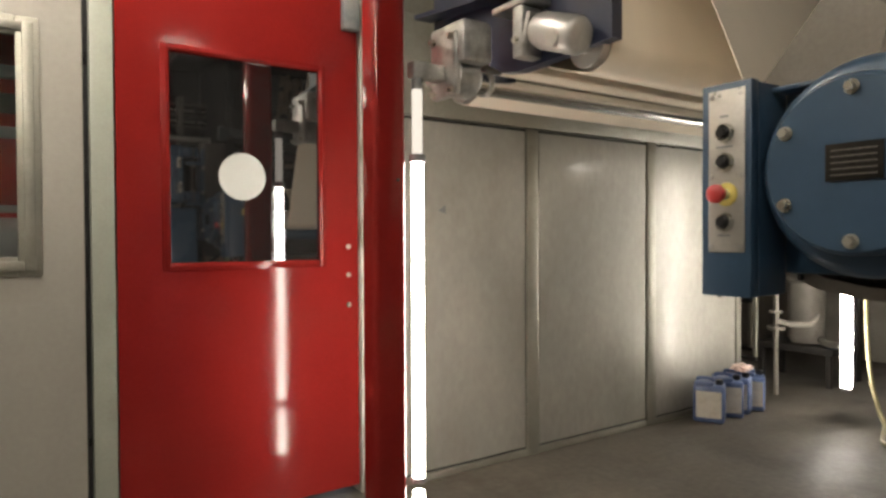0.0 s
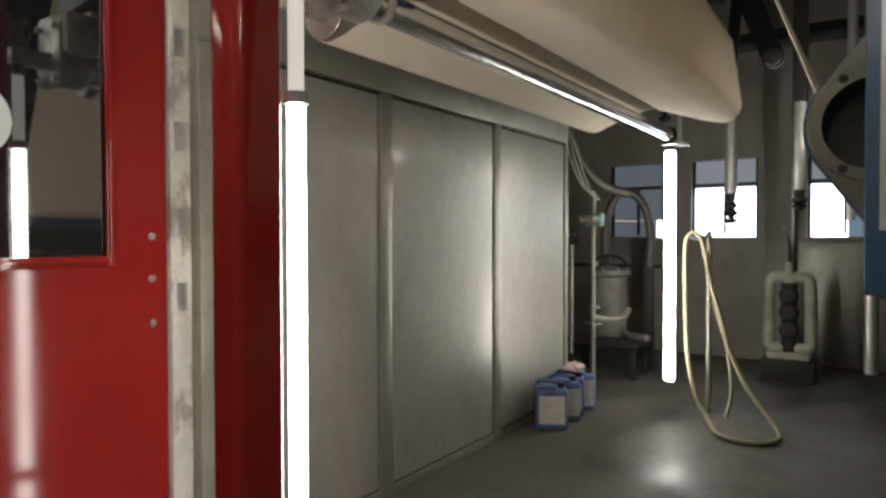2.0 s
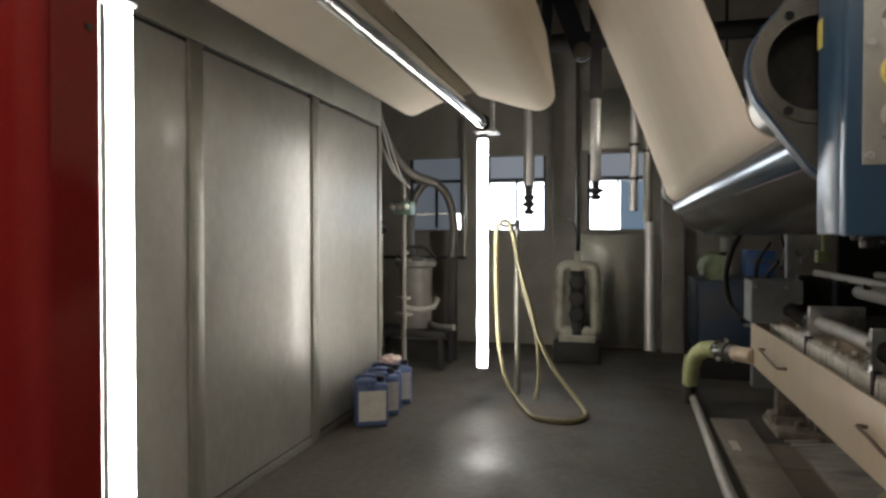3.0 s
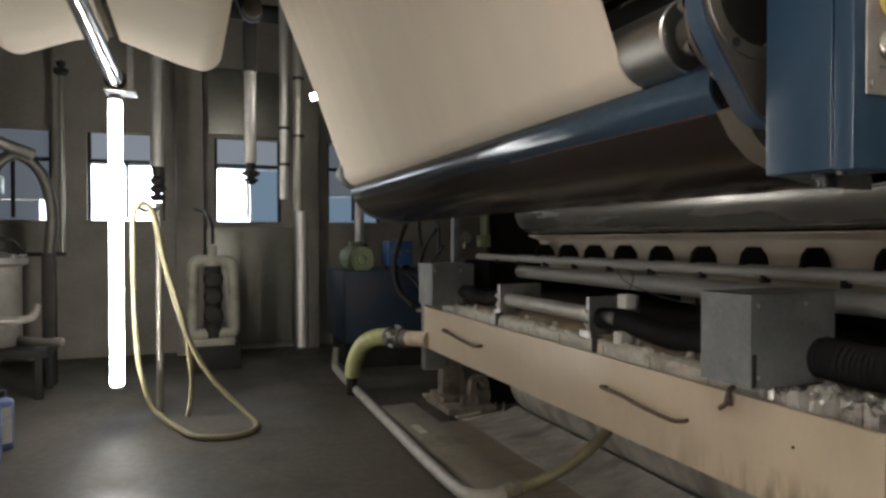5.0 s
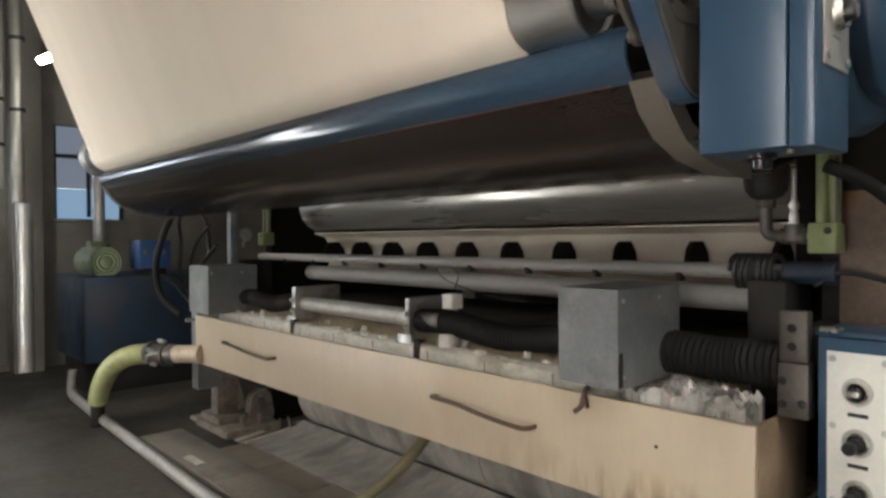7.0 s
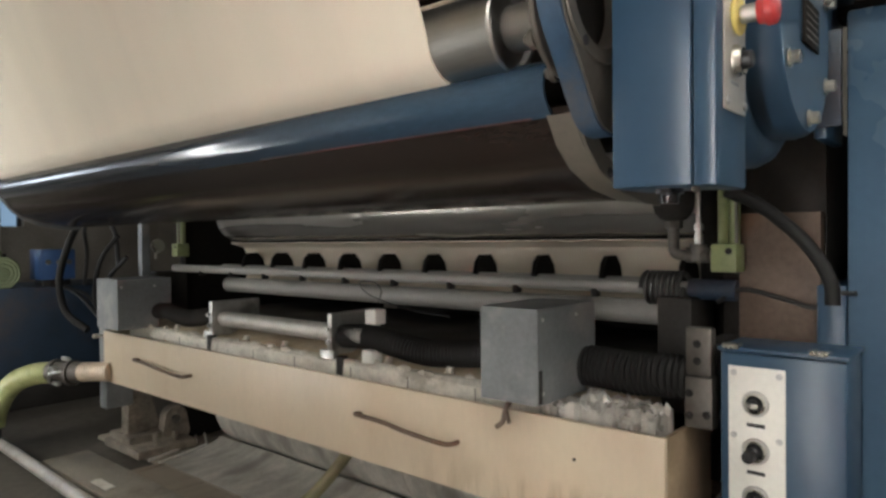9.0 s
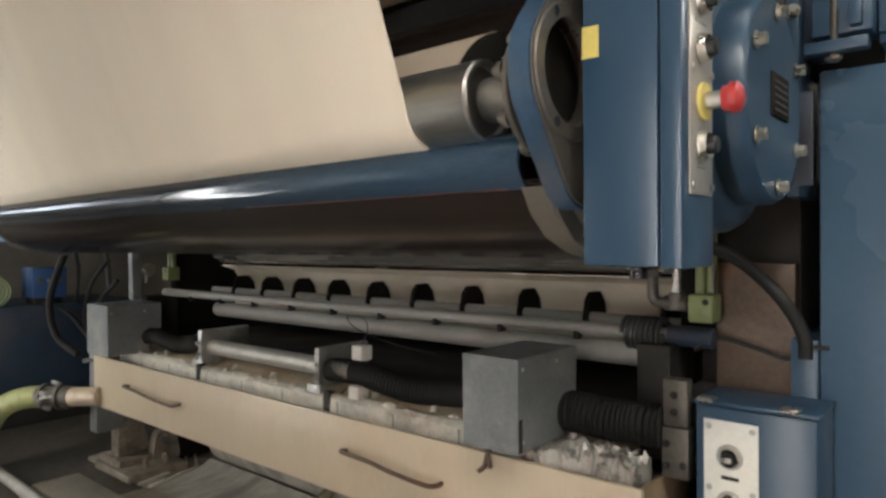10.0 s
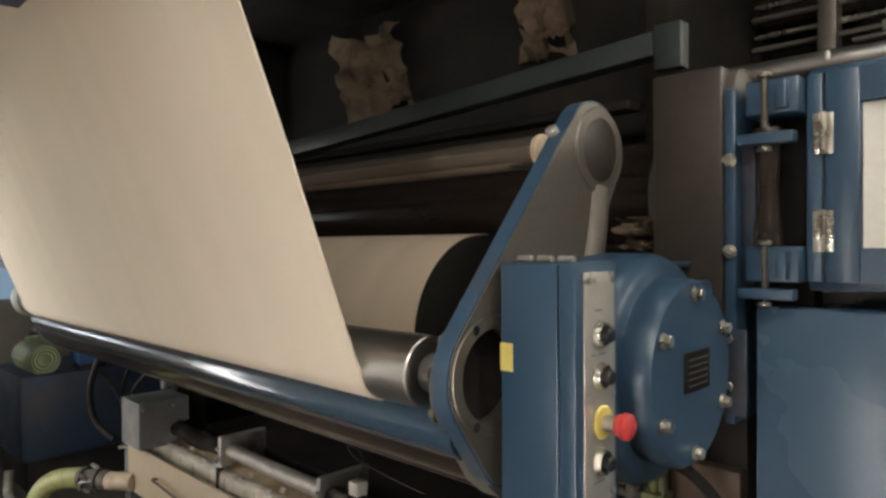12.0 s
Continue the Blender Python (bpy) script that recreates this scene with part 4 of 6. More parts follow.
def side_frame():
    f = thing("press_housing", (1.1, 0.1, 0), "blue painted side frame of the press with cabinets", "machine")
    part("side_panel", box(0.95, 1.296, -1.6, 0.30, 0.0, 1.445, 0.006), SIDE_BLUE, f)
    part("rusty_plate", box(1.352, 1.512, 0.20, 0.24, 0.62, 1.066, 0.003), RUST, f, "rust-stained steel plate")
    part("lower_block", box(1.297, 1.348, -0.6, 0.30, 0.0, 0.918, 0.004), BLUE, f)
    part("base_column", box(1.35, 1.56, -0.6, 0.195, 0.0, 1.25, 0.005), DARK, f)
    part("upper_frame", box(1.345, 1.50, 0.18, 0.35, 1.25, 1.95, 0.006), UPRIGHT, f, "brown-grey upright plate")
    part("upper_rail", box(1.322, 1.3445, 0.18, 0.34, 1.2, 1.9, 0.004), BLUE, f)
    part("inner_block", box(1.2965, 1.3444, 0.345, 0.351, 1.22, 1.40, 0.002), TANK, f)
    for z in (1.835, 1.50):
        part("hinge_arm", box(1.2, 1.30, 0.25, 0.345, z, z + 0.07, 0.004), BLUE, f)
        zl = z - 0.06 if z > 1.6 else z - 0.035
        part("link", box(1.205, 1.31, 0.33, 0.365, zl, zl + 0.022, 0.004), BLUE, f)
        part("pin", rod((1.262, 0.346, zl - 0.012), (1.262, 0.346, z + 0.078), 0.007, 14), IRON, f)
        for zz in (zl - 0.014, z + 0.074):
            part("pin_head", rod((1.262, 0.346, zz), (1.262, 0.346, zz + 0.009), 0.015, 14), ZINC, f)
        part("fork_ear", box(1.215, 1.235, 0.346, 0.37, z + 0.006, z + 0.062, 0.003), BLUE, f)
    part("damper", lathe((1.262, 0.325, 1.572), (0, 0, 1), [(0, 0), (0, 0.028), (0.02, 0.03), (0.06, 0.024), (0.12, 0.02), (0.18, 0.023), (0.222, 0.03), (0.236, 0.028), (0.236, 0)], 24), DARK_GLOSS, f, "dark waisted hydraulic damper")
    # Dark sheet added for the shade behind the damper.
    part("shade_backing", box(1.2, 1.3215, 0.18, 0.245, 1.446, 1.9, 0.002), NEAR_BLACK, f)
    part("inner_slide", box(1.292, 1.3215, 0.246, 0.31, 1.47, 1.80, 0.004), TANK, f, "dark blue slide block")
    for y, z in ((0.352, 1.38), (0.352, 1.28), (0.352, 1.56), (0.352, 1.75)):
        part("bolt", bolt((1.333, y - 0.011, z), (0, 1, 0), 0.011, 0.016), ZINC, f)
    part("bearing_end", lathe((1.36, 0.27, 1.905), (-1, 0, 0), [(0, 0), (0, 0.05), (0.03, 0.05), (0.04, 0.035), (0.04, 0)], 24), DARK_STEEL, f)
    part("shaft", rod((1.0, -0.1, 2.02), (1.5, -0.1, 2.02), 0.035), CHROME, f)

    t = thing("guide_rails", (1.2, -0.45, 2.05), "stack of thin bright rails with clamps over the press end", "rails")
    # Near-black sheet added where only dark space lies behind the rails.
    part("backing", box(0.9, 1.585, -0.72, -0.7, 1.93, 2.74, 0.002), NEAR_BLACK, t, "near-black sheet added for the shade behind the rails")
    for k in range(5):
        part("rail", rod((0.92, -0.5 - 0.03 * (k % 2), 2.2 + 0.048 * k), (1.58, -0.5 - 0.03 * (k % 2), 2.2 + 0.048 * k), 0.009, 12), ZINC if k % 2 else DARK_STEEL, t)
    for x in (1.07, 1.33):
        part("clamp_plate", box(x, x + 0.05, -0.53, -0.46, 2.1, 2.45, 0.004), DARK_STEEL, t)
    for x, z in ((1.00, 2.10), (1.05, 2.085), (1.13, 2.095), (0.96, 2.12)):
        part("clamp_screw", bolt((x, -0.08, z - 0.03), (0, 0.3, 1), 0.012, 0.03), ZINC, t)
    part("carrier", box(0.93, 1.2, -0.14, -0.06, 2.056, 2.064, 0.002), DARK_STEEL, t)
    part("support", box(1.0, 1.06, -0.66, -0.3, 1.446, 2.1, 0.004), NEAR_BLACK, t)

    cab = thing("switch_cabinet", (1.08, 0.2, 1.48), "blue steel cabinet with hinged windowed door on the frame", "cabinet")
    part("body", box(0.95, 1.1985, -0.25, 0.285, 1.482, 1.925, 0.006), BLUE, cab)
    bm = box(0.955, 1.00, 0.287, 0.306, 1.50, 1.91, 0.004)
    box(1.105, 1.165, 0.287, 0.306, 1.50, 1.91, 0.004, bm)
    box(1.00, 1.105, 0.287, 0.306, 1.50, 1.565, 0, bm)
    box(1.00, 1.105, 0.287, 0.306, 1.845, 1.91, 0, bm)
    dr = part("cabinet_door", bm, BLUE, cab)
    part("edge_strip", box(1.169, 1.1975, 0.287, 0.306, 1.50, 1.91, 0.004), BLUE, cab)
    part("window_sheet", box(1.002, 1.103, 0.2885, 0.2935, 1.567, 1.843, 0), WHITE, dr, "pale window sheet")
    for z in (1.60, 1.79):
        bm = box(1.149, 1.163, 0.3065, 0.310, z - 0.04, z + 0.04, 0.001)
        box(1.171, 1.185, 0.3065, 0.310, z - 0.04, z + 0.04, 0.001, bm)
        rod((1.167, 0.311, z - 0.042), (1.167, 0.311, z + 0.042), 0.006, 12, bm)
        h = part("hinge", bm, ZINC, cab, "bright steel hinge")
        for dz in (-0.028, 0.0, 0.028):
            for x in (1.156, 1.178):
                part("screw", rod((x, 0.3102, z + dz), (x, 0.3125, z + dz), 0.0035, 8), CHROME, h)
    part("door_gap", box(1.1655, 1.1685, 0.287, 0.2985, 1.50, 1.91, 0), BLACK, cab)
    part("knock_latch", rod((1.16, 0.306, 1.93), (1.16, 0.306, 1.95), 0.005, 8), PLATE, cab)

    low = thing("switch_box", (1.38, 0.40, 0.3), "low blue switch box with a pale knob plate", "control box")
    part("body", box(1.272, 1.487, 0.303, 0.443, 0.30, 0.793, 0.005), BLUE, low)
    part("lid", box(1.268, 1.491, 0.30, 0.447, 0.794, 0.803, 0.003), BLUE, low)
    for x in (1.30, 1.45):
        bm = box(x, x + 0.03, 0.425, 0.455, 0.8035, 0.809, 0.001)
        rod((x, 0.452, 0.806), (x + 0.03, 0.452, 0.806), 0.006, 10, bm)
        part("hinge", bm, ZINC, low)
    p = part("knob_plate", box(1.370, 1.471, 0.4435, 0.4465, 0.36, 0.768, 0.0015), WHITE, low, "pale riveted knob plate")
    for z in (0.375, 0.50, 0.635, 0.755):
        for x in (1.38, 1.461):
            part("screw", rod((x, 0.4467, z), (x, 0.449, z), 0.006, 12), CHROME, p)
    for z in (0.70, 0.61, 0.52, 0.43):
        part("dial_ring", lathe((1.4215, 0.4467, z), (0, 1, 0), [(0, 0.0195), (0, 0.0245), (0.003, 0.0245), (0.007, 0.022), (0.007, 0.0195)], 28), CHROME, p)
        k = knob(p, 1.4215, 0.4467, z, (0, 1, 0))
        if z > 0.69:
            part("selector_bar", box(1.4115, 1.4315, 0.4687, 0.476, z - 0.004, z + 0.004, 0.0015), PLATE, k)
        if z < 0.69:
            part("grip", lathe((1.4215, 0.468, z), (0.1, 1, -0.1), [(0, 0.006), (0.012, 0.006), (0.014, 0.012), (0.024, 0.011), (0.026, 0)], 16), BLACK, k)
        part("legend_bar", box(1.405, 1.437, 0.4467, 0.4471, z - 0.045, z - 0.038, 0), BLACK, p)


def tray():
    t = thing("drip_tray", (2.9, 0.4, 0.4), "long beige drip tray with bent bar handles under the rolls", "tray")
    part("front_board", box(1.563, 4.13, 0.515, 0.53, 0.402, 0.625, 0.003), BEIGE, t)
    part("end_board", box(1.563, 1.575, 0.27, 0.5145, 0.42, 0.623, 0.003), END_BROWN, t, "darker brown end board")
    part("bottom", box(1.576, 4.13, 0.1, 0.5145, 0.402, 0.412, 0), BEIGE, t)
    part("far_end_board", box(4.118, 4.13, 0.1, 0.5145, 0.413, 0.623, 0.002), BEIGE, t)
    for x0, x1 in ((3.78, 3.36), (2.43, 2.08)):
        z = 0.533
        bm = sweep([(x0, 0.53, z), (x0, 0.552, z + 0.004), (x0 - 0.03, 0.562, z + 0.006), (x0 - 0.12, 0.565, z + 0.004), ((x0 + x1) / 2 - 0.03, 0.565, z - 0.006), (x1 + 0.03, 0.562, z - 0.014), (x1, 0.552, z - 0.012), (x1, 0.53, z - 0.012)], 0.006, 10, k=6)
        part("handle", bm, RUST, t, "bent steel bar handle")
    part("rivet", rod((1.76, 0.5301, 0.545), (1.76, 0.533, 0.545), 0.004, 8), DARK, t)
    part("inlet_stub", rod((4.06, 0.527, 0.45), (4.20, 0.60, 0.442), 0.042, 24), COPPERISH, t, "pale orange inlet stub")
    part("clamp_ring", rod((4.19, 0.595, 0.442), (4.37, 0.672, 0.432), 0.046, 24), DARK_STEEL, t)
    for k in range(5):
        a = k * 1.26 + 0.4
        part("clamp_lug", box(4.25, 4.33, 0.633 + 0.058 * math.cos(a) - 0.009, 0.633 + 0.058 * math.cos(a) + 0.009, 0.437 + 0.058 * math.sin(a) - 0.009, 0.437 + 0.058 * math.sin(a) + 0.009, 0.003), ALU, t)
    for x, y in ((4.235, 0.6145), (4.32, 0.651)):
        part("clamp_band", lathe((x, y, 0.438), (1, 0.43, -0.05), [(0, 0.046), (0, 0.056), (0.02, 0.056), (0.02, 0.046)], 24), IRON, t)
    part("clamp_lever", sweep([(4.23, 0.665, 0.45), (4.27, 0.70, 0.44), (4.29, 0.70, 0.40)], 0.007, 8), ALU, t)
    h = [(4.35, 0.664, 0.433), (4.46, 0.703, 0.417), (4.58, 0.734, 0.378), (4.69, 0.752, 0.315), (4.78, 0.761, 0.235), (4.835, 0.763, 0.16), (4.85, 0.763, 0.12)]
    part("hose_socket", rod((4.857, 0.763, 0.0), (4.857, 0.763, 0.125), 0.034, 20), DARK, t, "dark floor socket of the hose")
    solo("suction_hose", sweep(h, 0.044, 16, k=34, ribs=0.006, pitch=0.022), GREEN_HOSE, "translucent yellow-green spiral suction hose on the tray", "hose")
    # red cable clip on the board
    bm = sweep([(1.93, 0.525, 0.64), (1.93, 0.54, 0.63), (1.935, 0.545, 0.60), (1.95, 0.55, 0.585)], 0.006, 8)
    sweep([(1.93, 0.54, 0.625), (1.915, 0.55, 0.60)], 0.005, 8, bm, k=0)
    solo("cable_clip", bm, RUST, "small reddish clip hooked over the tray edge", "clip")


def lumps(x, y, z, w, h, seed):
    """An uneven crusted lump."""
    bm = bmesh.new()
    bmesh.ops.create_icosphere(bm, subdivisions=2, radius=1)
    for v in bm.verts:
        k = 1 + 0.5 * noise.noise(v.co * 1.7 + Vector((seed, 0, 0)))
        v.co = Vector((x + v.co.x * w * k, y + v.co.y * w * 0.5 * k, z + v.co.z * h * k))
    return bm


def carriage():
    # boxes riding behind the tray's edge
    c = thing("drive_box", (1.87, 0.5, 0.66), "dull grey sheet steel box on the oscillating bar", "box")
    out = [(0.608, 0.665), (0.608, 0.868), (0.36, 0.868), (0.36, 0.76), (0.43, 0.755), (0.43, 0.70), (0.40, 0.665)]
    part("housing", plate(out, 1.80, 1.948), GREY_PAINT, c)
    for y, z in ((0.59, 0.845), (0.59, 0.69), (0.45, 0.845)):
        part("screw", rod((1.80, y, z), (1.7965, y, z), 0.005, 8), ALU, c)
    part("fold", box(1.7965, 1.7995, 0.595, 0.607, 0.67, 0.74, 0.001), DARK, c)
    c = thing("drive_box", (3.95, 0.5, 0.65), "dull grey sheet steel box at the bar's far end", "box")
    part("housing", plate([(0.575, 0.65), (0.575, 0.862), (0.345, 0.862), (0.345, 0.75), (0.40, 0.74), (0.40, 0.65)], 3.87, 4.08), GREY_PAINT, c)
    part("back_plate", box(4.132, 4.2, 0.40, 0.52, 0.27, 0.648, 0.003), GREY_PAINT, c)
    for y in (0.56, 0.42):
        part("screw", rod((3.87, y, 0.83), (3.8665, y, 0.83), 0.006, 8), ALU, c)
    part("cock", rod((4.165, 0.515, 0.60), (4.165, 0.56, 0.60), 0.01, 10), ALU, c)
    # oscillating bar, brackets and bellows
    b = thing("oscillating_bar", (2.8, 0.40, 0.7), "steel bar in bolted brackets with black rubber bellows", "bar")
    part("bar", rod((2.55, 0.40, 0.722), (3.42, 0.40, 0.722), 0.029, 24), LIMED_BAR, b)
    for x in (2.66, 3.36):
        br = part("bracket", box(x - 0.012, x + 0.012, 0.24, 0.45, 0.66, 0.79, 0.004), ALU, b)
        part("ear", box(x - 0.02, x + 0.05, 0.431, 0.452, 0.60, 0.675, 0.004), ALU, br)
        for y, z in ((0.4515, 0.74), (0.4515, 0.70)):
            part("bolt", bolt((x, y, z), (0, 1, 0), 0.008, 0.012), ALU, br)
    def bellows(x0, x1, r, sag):
        pts = [(x0 + (x1 - x0) * i / 6, 0.40 + sag * 0.5 * math.sin(i * 2.1), 0.722 - sag * math.sin(math.pi * i / 6) + sag * 0.5 * math.sin(i * 1.7)) for i in range(7)]
        return sweep(pts, r, 20, k=max(10, int(abs(x1 - x0) * 70)), ribs=0.006, pitch=0.013)
    part("bellows", bellows(1.945, 2.65, 0.032, 0.015), HOSE_BLACK, b, "black ribbed rubber bellows")
    part("bellows", bellows(1.562, 1.81, 0.042, 0.003), HOSE_BLACK, b, "black ribbed rubber bellows")
    part("bellows", bellows(3.39, 3.88, 0.029, 0.012), DARK, b, "grimy ribbed bellows")
    part("sensor", box(2.475, 2.52, 0.385, 0.43, 0.765, 0.81, 0.004), WHITE, b, "white plastic sensor block")
    part("lower_sensor", box(2.475, 2.52, 0.40, 0.445, 0.645, 0.69, 0.004), WHITE, b, "white plastic sensor block")
    ep = part("end_plate", box(1.508, 1.56, 0.40, 0.43, 0.735, 0.832, 0.004), IRON, b, "dark upright end plate")
    part("lower_plate", box(1.504, 1.56, 0.40, 0.437, 0.63, 0.7345, 0.004), IRON, b, "dark lower end plate")
    part("gusset", box(1.508, 1.545, 0.25, 0.3995, 0.66, 0.80, 0.004), DARK, b)
    for x, y, z in ((1.536, 0.43, 0.80), (1.536, 0.43, 0.765), (1.55, 0.437, 0.70), (1.515, 0.437, 0.66), (1.55, 0.437, 0.655)):
        part("bolt", bolt((x, y, z), (0, 1, 0), 0.006, 0.008), DARK, ep)
    # long castings under the bar, their seams behind the brackets
    rng = random.Random(4)
    for k, (x0, x1) in enumerate(((1.66, 1.853), (1.857, 2.598), (2.602, 3.348), (3.352, 4.02))):
        e = thing("blade_block", ((x0 + x1) / 2, 0.38, 0.4125), "limed and corroded casting of the blade carrier", "casting", "blade carrier blocks")
        nx = max(10, int((x1 - x0) * 60))
        def strip(prof, rough, seed, base):
            bm = bmesh.new()
            rows = []
            for i in range(nx + 1):
                x = x0 + (x1 - x0) * i / nx
                rows.append([bm.verts.new((x, y + rough * 0.5 * noise.noise((x * 17, y * 30, seed)), z + rough * noise.noise((x * 13, y * 40, seed + 4)) + rough * 0.5 * noise.noise((x * 45, y * 60, seed)))) for y, z in prof] + [bm.verts.new((x, prof[-1][0], base)), bm.verts.new((x, prof[0][0], base))])
            for p, q in zip(rows, rows[1:]):
                for j in range(len(p)):
                    bm.faces.new((p[j], p[(j + 1) % len(p)], q[(j + 1) % len(p)], q[j]))
            bm.faces.new(rows[0]); bm.faces.new(rows[-1])
            return bm
        part("ledge", strip([(0.462, 0.56), (0.462, 0.622), (0.459, 0.642), (0.448, 0.652), (0.43, 0.655), (0.418, 0.649), (0.415, 0.64)], 0.003, k + 0.3, 0.4125), LIME, e, "limed front ledge")
        part("sloped_plate", strip([(0.413, 0.636), (0.40, 0.648), (0.365, 0.662), (0.33, 0.676), (0.30, 0.688), (0.292, 0.684)], 0.0025, k + 7.7, 0.4125), SLOPE, e, "sand-coloured crusted sloping plate")
        for j in range(max(1, int((x1 - x0) / 0.11))):
            xx = x0 + 0.06 + j * 0.11 + rng.uniform(-0.02, 0.02)
            part("lime_lump", lumps(xx, rng.uniform(0.425, 0.45), 0.654, rng.uniform(0.012, 0.03), rng.uniform(0.007, 0.012), k * 9 + j), LIME, e)
        for j in range(max(1, int((x1 - x0) / 0.24))):
            xx = x0 + 0.12 + j * 0.235
            part("nut", bolt((xx, 0.405, 0.652), (0, -0.3, 1), 0.011, 0.018), LIME, e)
            part("face_joint", box(xx + 0.1, xx + 0.1035, 0.4622, 0.4632, 0.56, 0.64, 0), CAST, e)
        if k:
            part("hook_bracket", plate([(0.4635, 0.5), (0.4635, 0.664), (0.44, 0.664), (0.44, 0.658), (0.4578, 0.656), (0.4578, 0.5)], x0 - 0.016, x0 + 0.012), DARK, e, "dark hooked clip over the seam")
    # creased pieces of foil heaped at the near end
    rng = random.Random(11)
    for cx, cy, w, d, h in ((1.645, 0.455, 0.10, 0.10, 0.045), (1.74, 0.45, 0.13, 0.11, 0.055), (1.83, 0.475, 0.07, 0.06, 0.03), (1.70, 0.40, 0.12, 0.08, 0.035)):
        bm = bmesh.new()
        bmesh.ops.create_grid(bm, x_segments=13, y_segments=11, size=0.5)
        for v in bm.verts:
            u = v.co.copy()
            v.co = (cx + w * u.x + rng.uniform(-0.005, 0.005), cy + d * u.y + rng.uniform(-0.005, 0.005), 0.642 + 0.75 * h * (0.5 - 0.9 * max(abs(u.x), abs(u.y)) + 0.9 * abs(noise.noise((u.x * 5 + cx * 9, u.y * 5, 3.0))) - 0.1) + rng.uniform(-0.22, 0.22) * h)
        bmesh.ops.triangulate(bm, faces=bm.faces[:])
        r = bmesh.ops.extrude_face_region(bm, geom=bm.faces[:])
        for v in [v for v in r["geom"] if isinstance(v, bmesh.types.BMVert)]:
            v.co.z = 0.605
        bmesh.ops.recalc_face_normals(bm, faces=bm.faces[:])
        o = finish("crumpled_foil", bm, FOIL, smooth=False)
        tagged(o, "crumpled greyish foil lying on the blade carrier", "foil", "foil scraps")


CUP, TEE = 1.638, 1.582


def inner_rolls():
    x0, x1 = 1.68, 4.1
    r = thing("press_roll", (2.9, -0.12, 1.0), "long polished steel press roll in the machine's shade", "roll", "press rolls")
    turning(part("shell", rod((0, 0, 0), (x1 - x0, 0, 0), 0.13, 48), SATIN, r), r, (x0, -0.14, 1.15), -0.13)
    part("journal", rod((1.5, -0.14, 1.15), (x0, -0.14, 1.15), 0.04), CHROME, r)
    part("far_journal", rod((x1, -0.14, 1.15), (4.35, -0.14, 1.15), 0.04), CHROME, r)
    solo("inner_felt", sheet([(-0.10, 1.012), (-0.17, 0.99), (-0.2, 0.94), (-0.2, 0.86), (-0.17, 0.80)], x0, x1, 0.005, 10), FELT, "cream felt passing behind the toothed bar", "felt")
    b = thing("toothed_bar", (2.9, 0.1, 0.86), "grey bar with a row of dark upright fingers", "bar")
    part("bar", rod((1.60, 0.25, 0.897), (4.02, 0.25, 0.897), 0.0165, 20), GREY_ROLL, b)
    for k in range(10):
        x = 1.735 + 0.2386 * k
        part("finger", plate([(-0.03, 0.862), (-0.022, 0.885), (-0.036, 0.94), (-0.06, 0.962), (-0.11, 0.962), (-0.14, 0.93), (-0.15, 0.89), (-0.06, 0.89), (-0.056, 0.862)], x, x + 0.016), NEAR_BLACK, b)
        if k < 9:
            part("clip", box(x + 0.11, x + 0.124, 0.243, 0.27, 0.868, 0.889, 0.002), DARK, b)
    part("finger_rail", rod((1.62, -0.05, 0.885), (4.1, -0.05, 0.885), 0.018, 20), GREY_ROLL, b)
    c = part("spring", sweep([(1.72 - 0.1 * i / 63, 0.25 + 0.036 * math.cos(i * 0.8), 0.897 + 0.036 * math.sin(i * 0.8)) for i in range(64)], 0.0055, 8, k=2), RUBBER, b, "black coil wound round the bar's end")
    part("blue_sleeve", rod((1.512, 0.25, 0.897), (1.615, 0.25, 0.897), 0.024), TANK, b)
    r = thing("doctor_roll", (2.8, 0.2, 0.78), "grey covered lower roll behind the blade carrier", "roll", "press rolls")
    part("shell", rod((1.65, 0.14, 0.825), (3.74, 0.14, 0.825), 0.032, 28), GREY_ROLL, r)
    part("cradle", box(1.65, 3.9, -0.4, 0.25, 0.66, 0.70, 0.004), DARK, r)
    for x in (1.64, 4.12):
        e = thing("bearing_block", (x, 0.1, 0.55), "dark bearing block of the toothed bar", "bearing")
        part("block", box(x - 0.05, x + 0.03, 0.16, 0.312, 0.62, 0.88, 0.006), DARK, e)
        part("bolt", bolt((x - 0.01, 0.312, 0.72), (0, 1, 0), 0.01, 0.014), RUST, e)
    solo("sensor_wire", sweep([(2.5, 0.41, 0.80), (2.49, 0.39, 0.86), (2.55, 0.36, 0.885), (2.64, 0.34, 0.88), (2.6, 0.33, 0.84), (2.45, 0.3, 0.80), (2.3, 0.3, 0.79)], 0.002, 6), RUBBER, "thin black sensor wire looped over the bar", "wire")
    # olive clamp cylinders and pipe fittings at both ends
    for x, y, z in ((1.5175, 0.30, 0.94), (4.02, 0.22, 0.95)):
        e = thing("clamp_cylinder", (x, y, z), "olive green hydraulic clamp cylinder", "cylinder", "clamp cylinders")
        part("body", box(x - 0.027, x + 0.026, y - 0.03, y + 0.03, z, z + 0.06, 0.004), OLIVE, e)
        part("rod", rod((x + 0.008, y, z + 0.06), (x + 0.008, y, z + 0.2), 0.011, 20), OLIVE, e)
        part("rod", rod((x - 0.014, y - 0.005, z + 0.06), (x - 0.014, y - 0.005, z + 0.2), 0.0115, 20), OLIVE, e)
        part("port_screw", rod((x - 0.012, y + 0.03, z + 0.045), (x - 0.012, y + 0.034, z + 0.045), 0.007, 12), DARK, e)
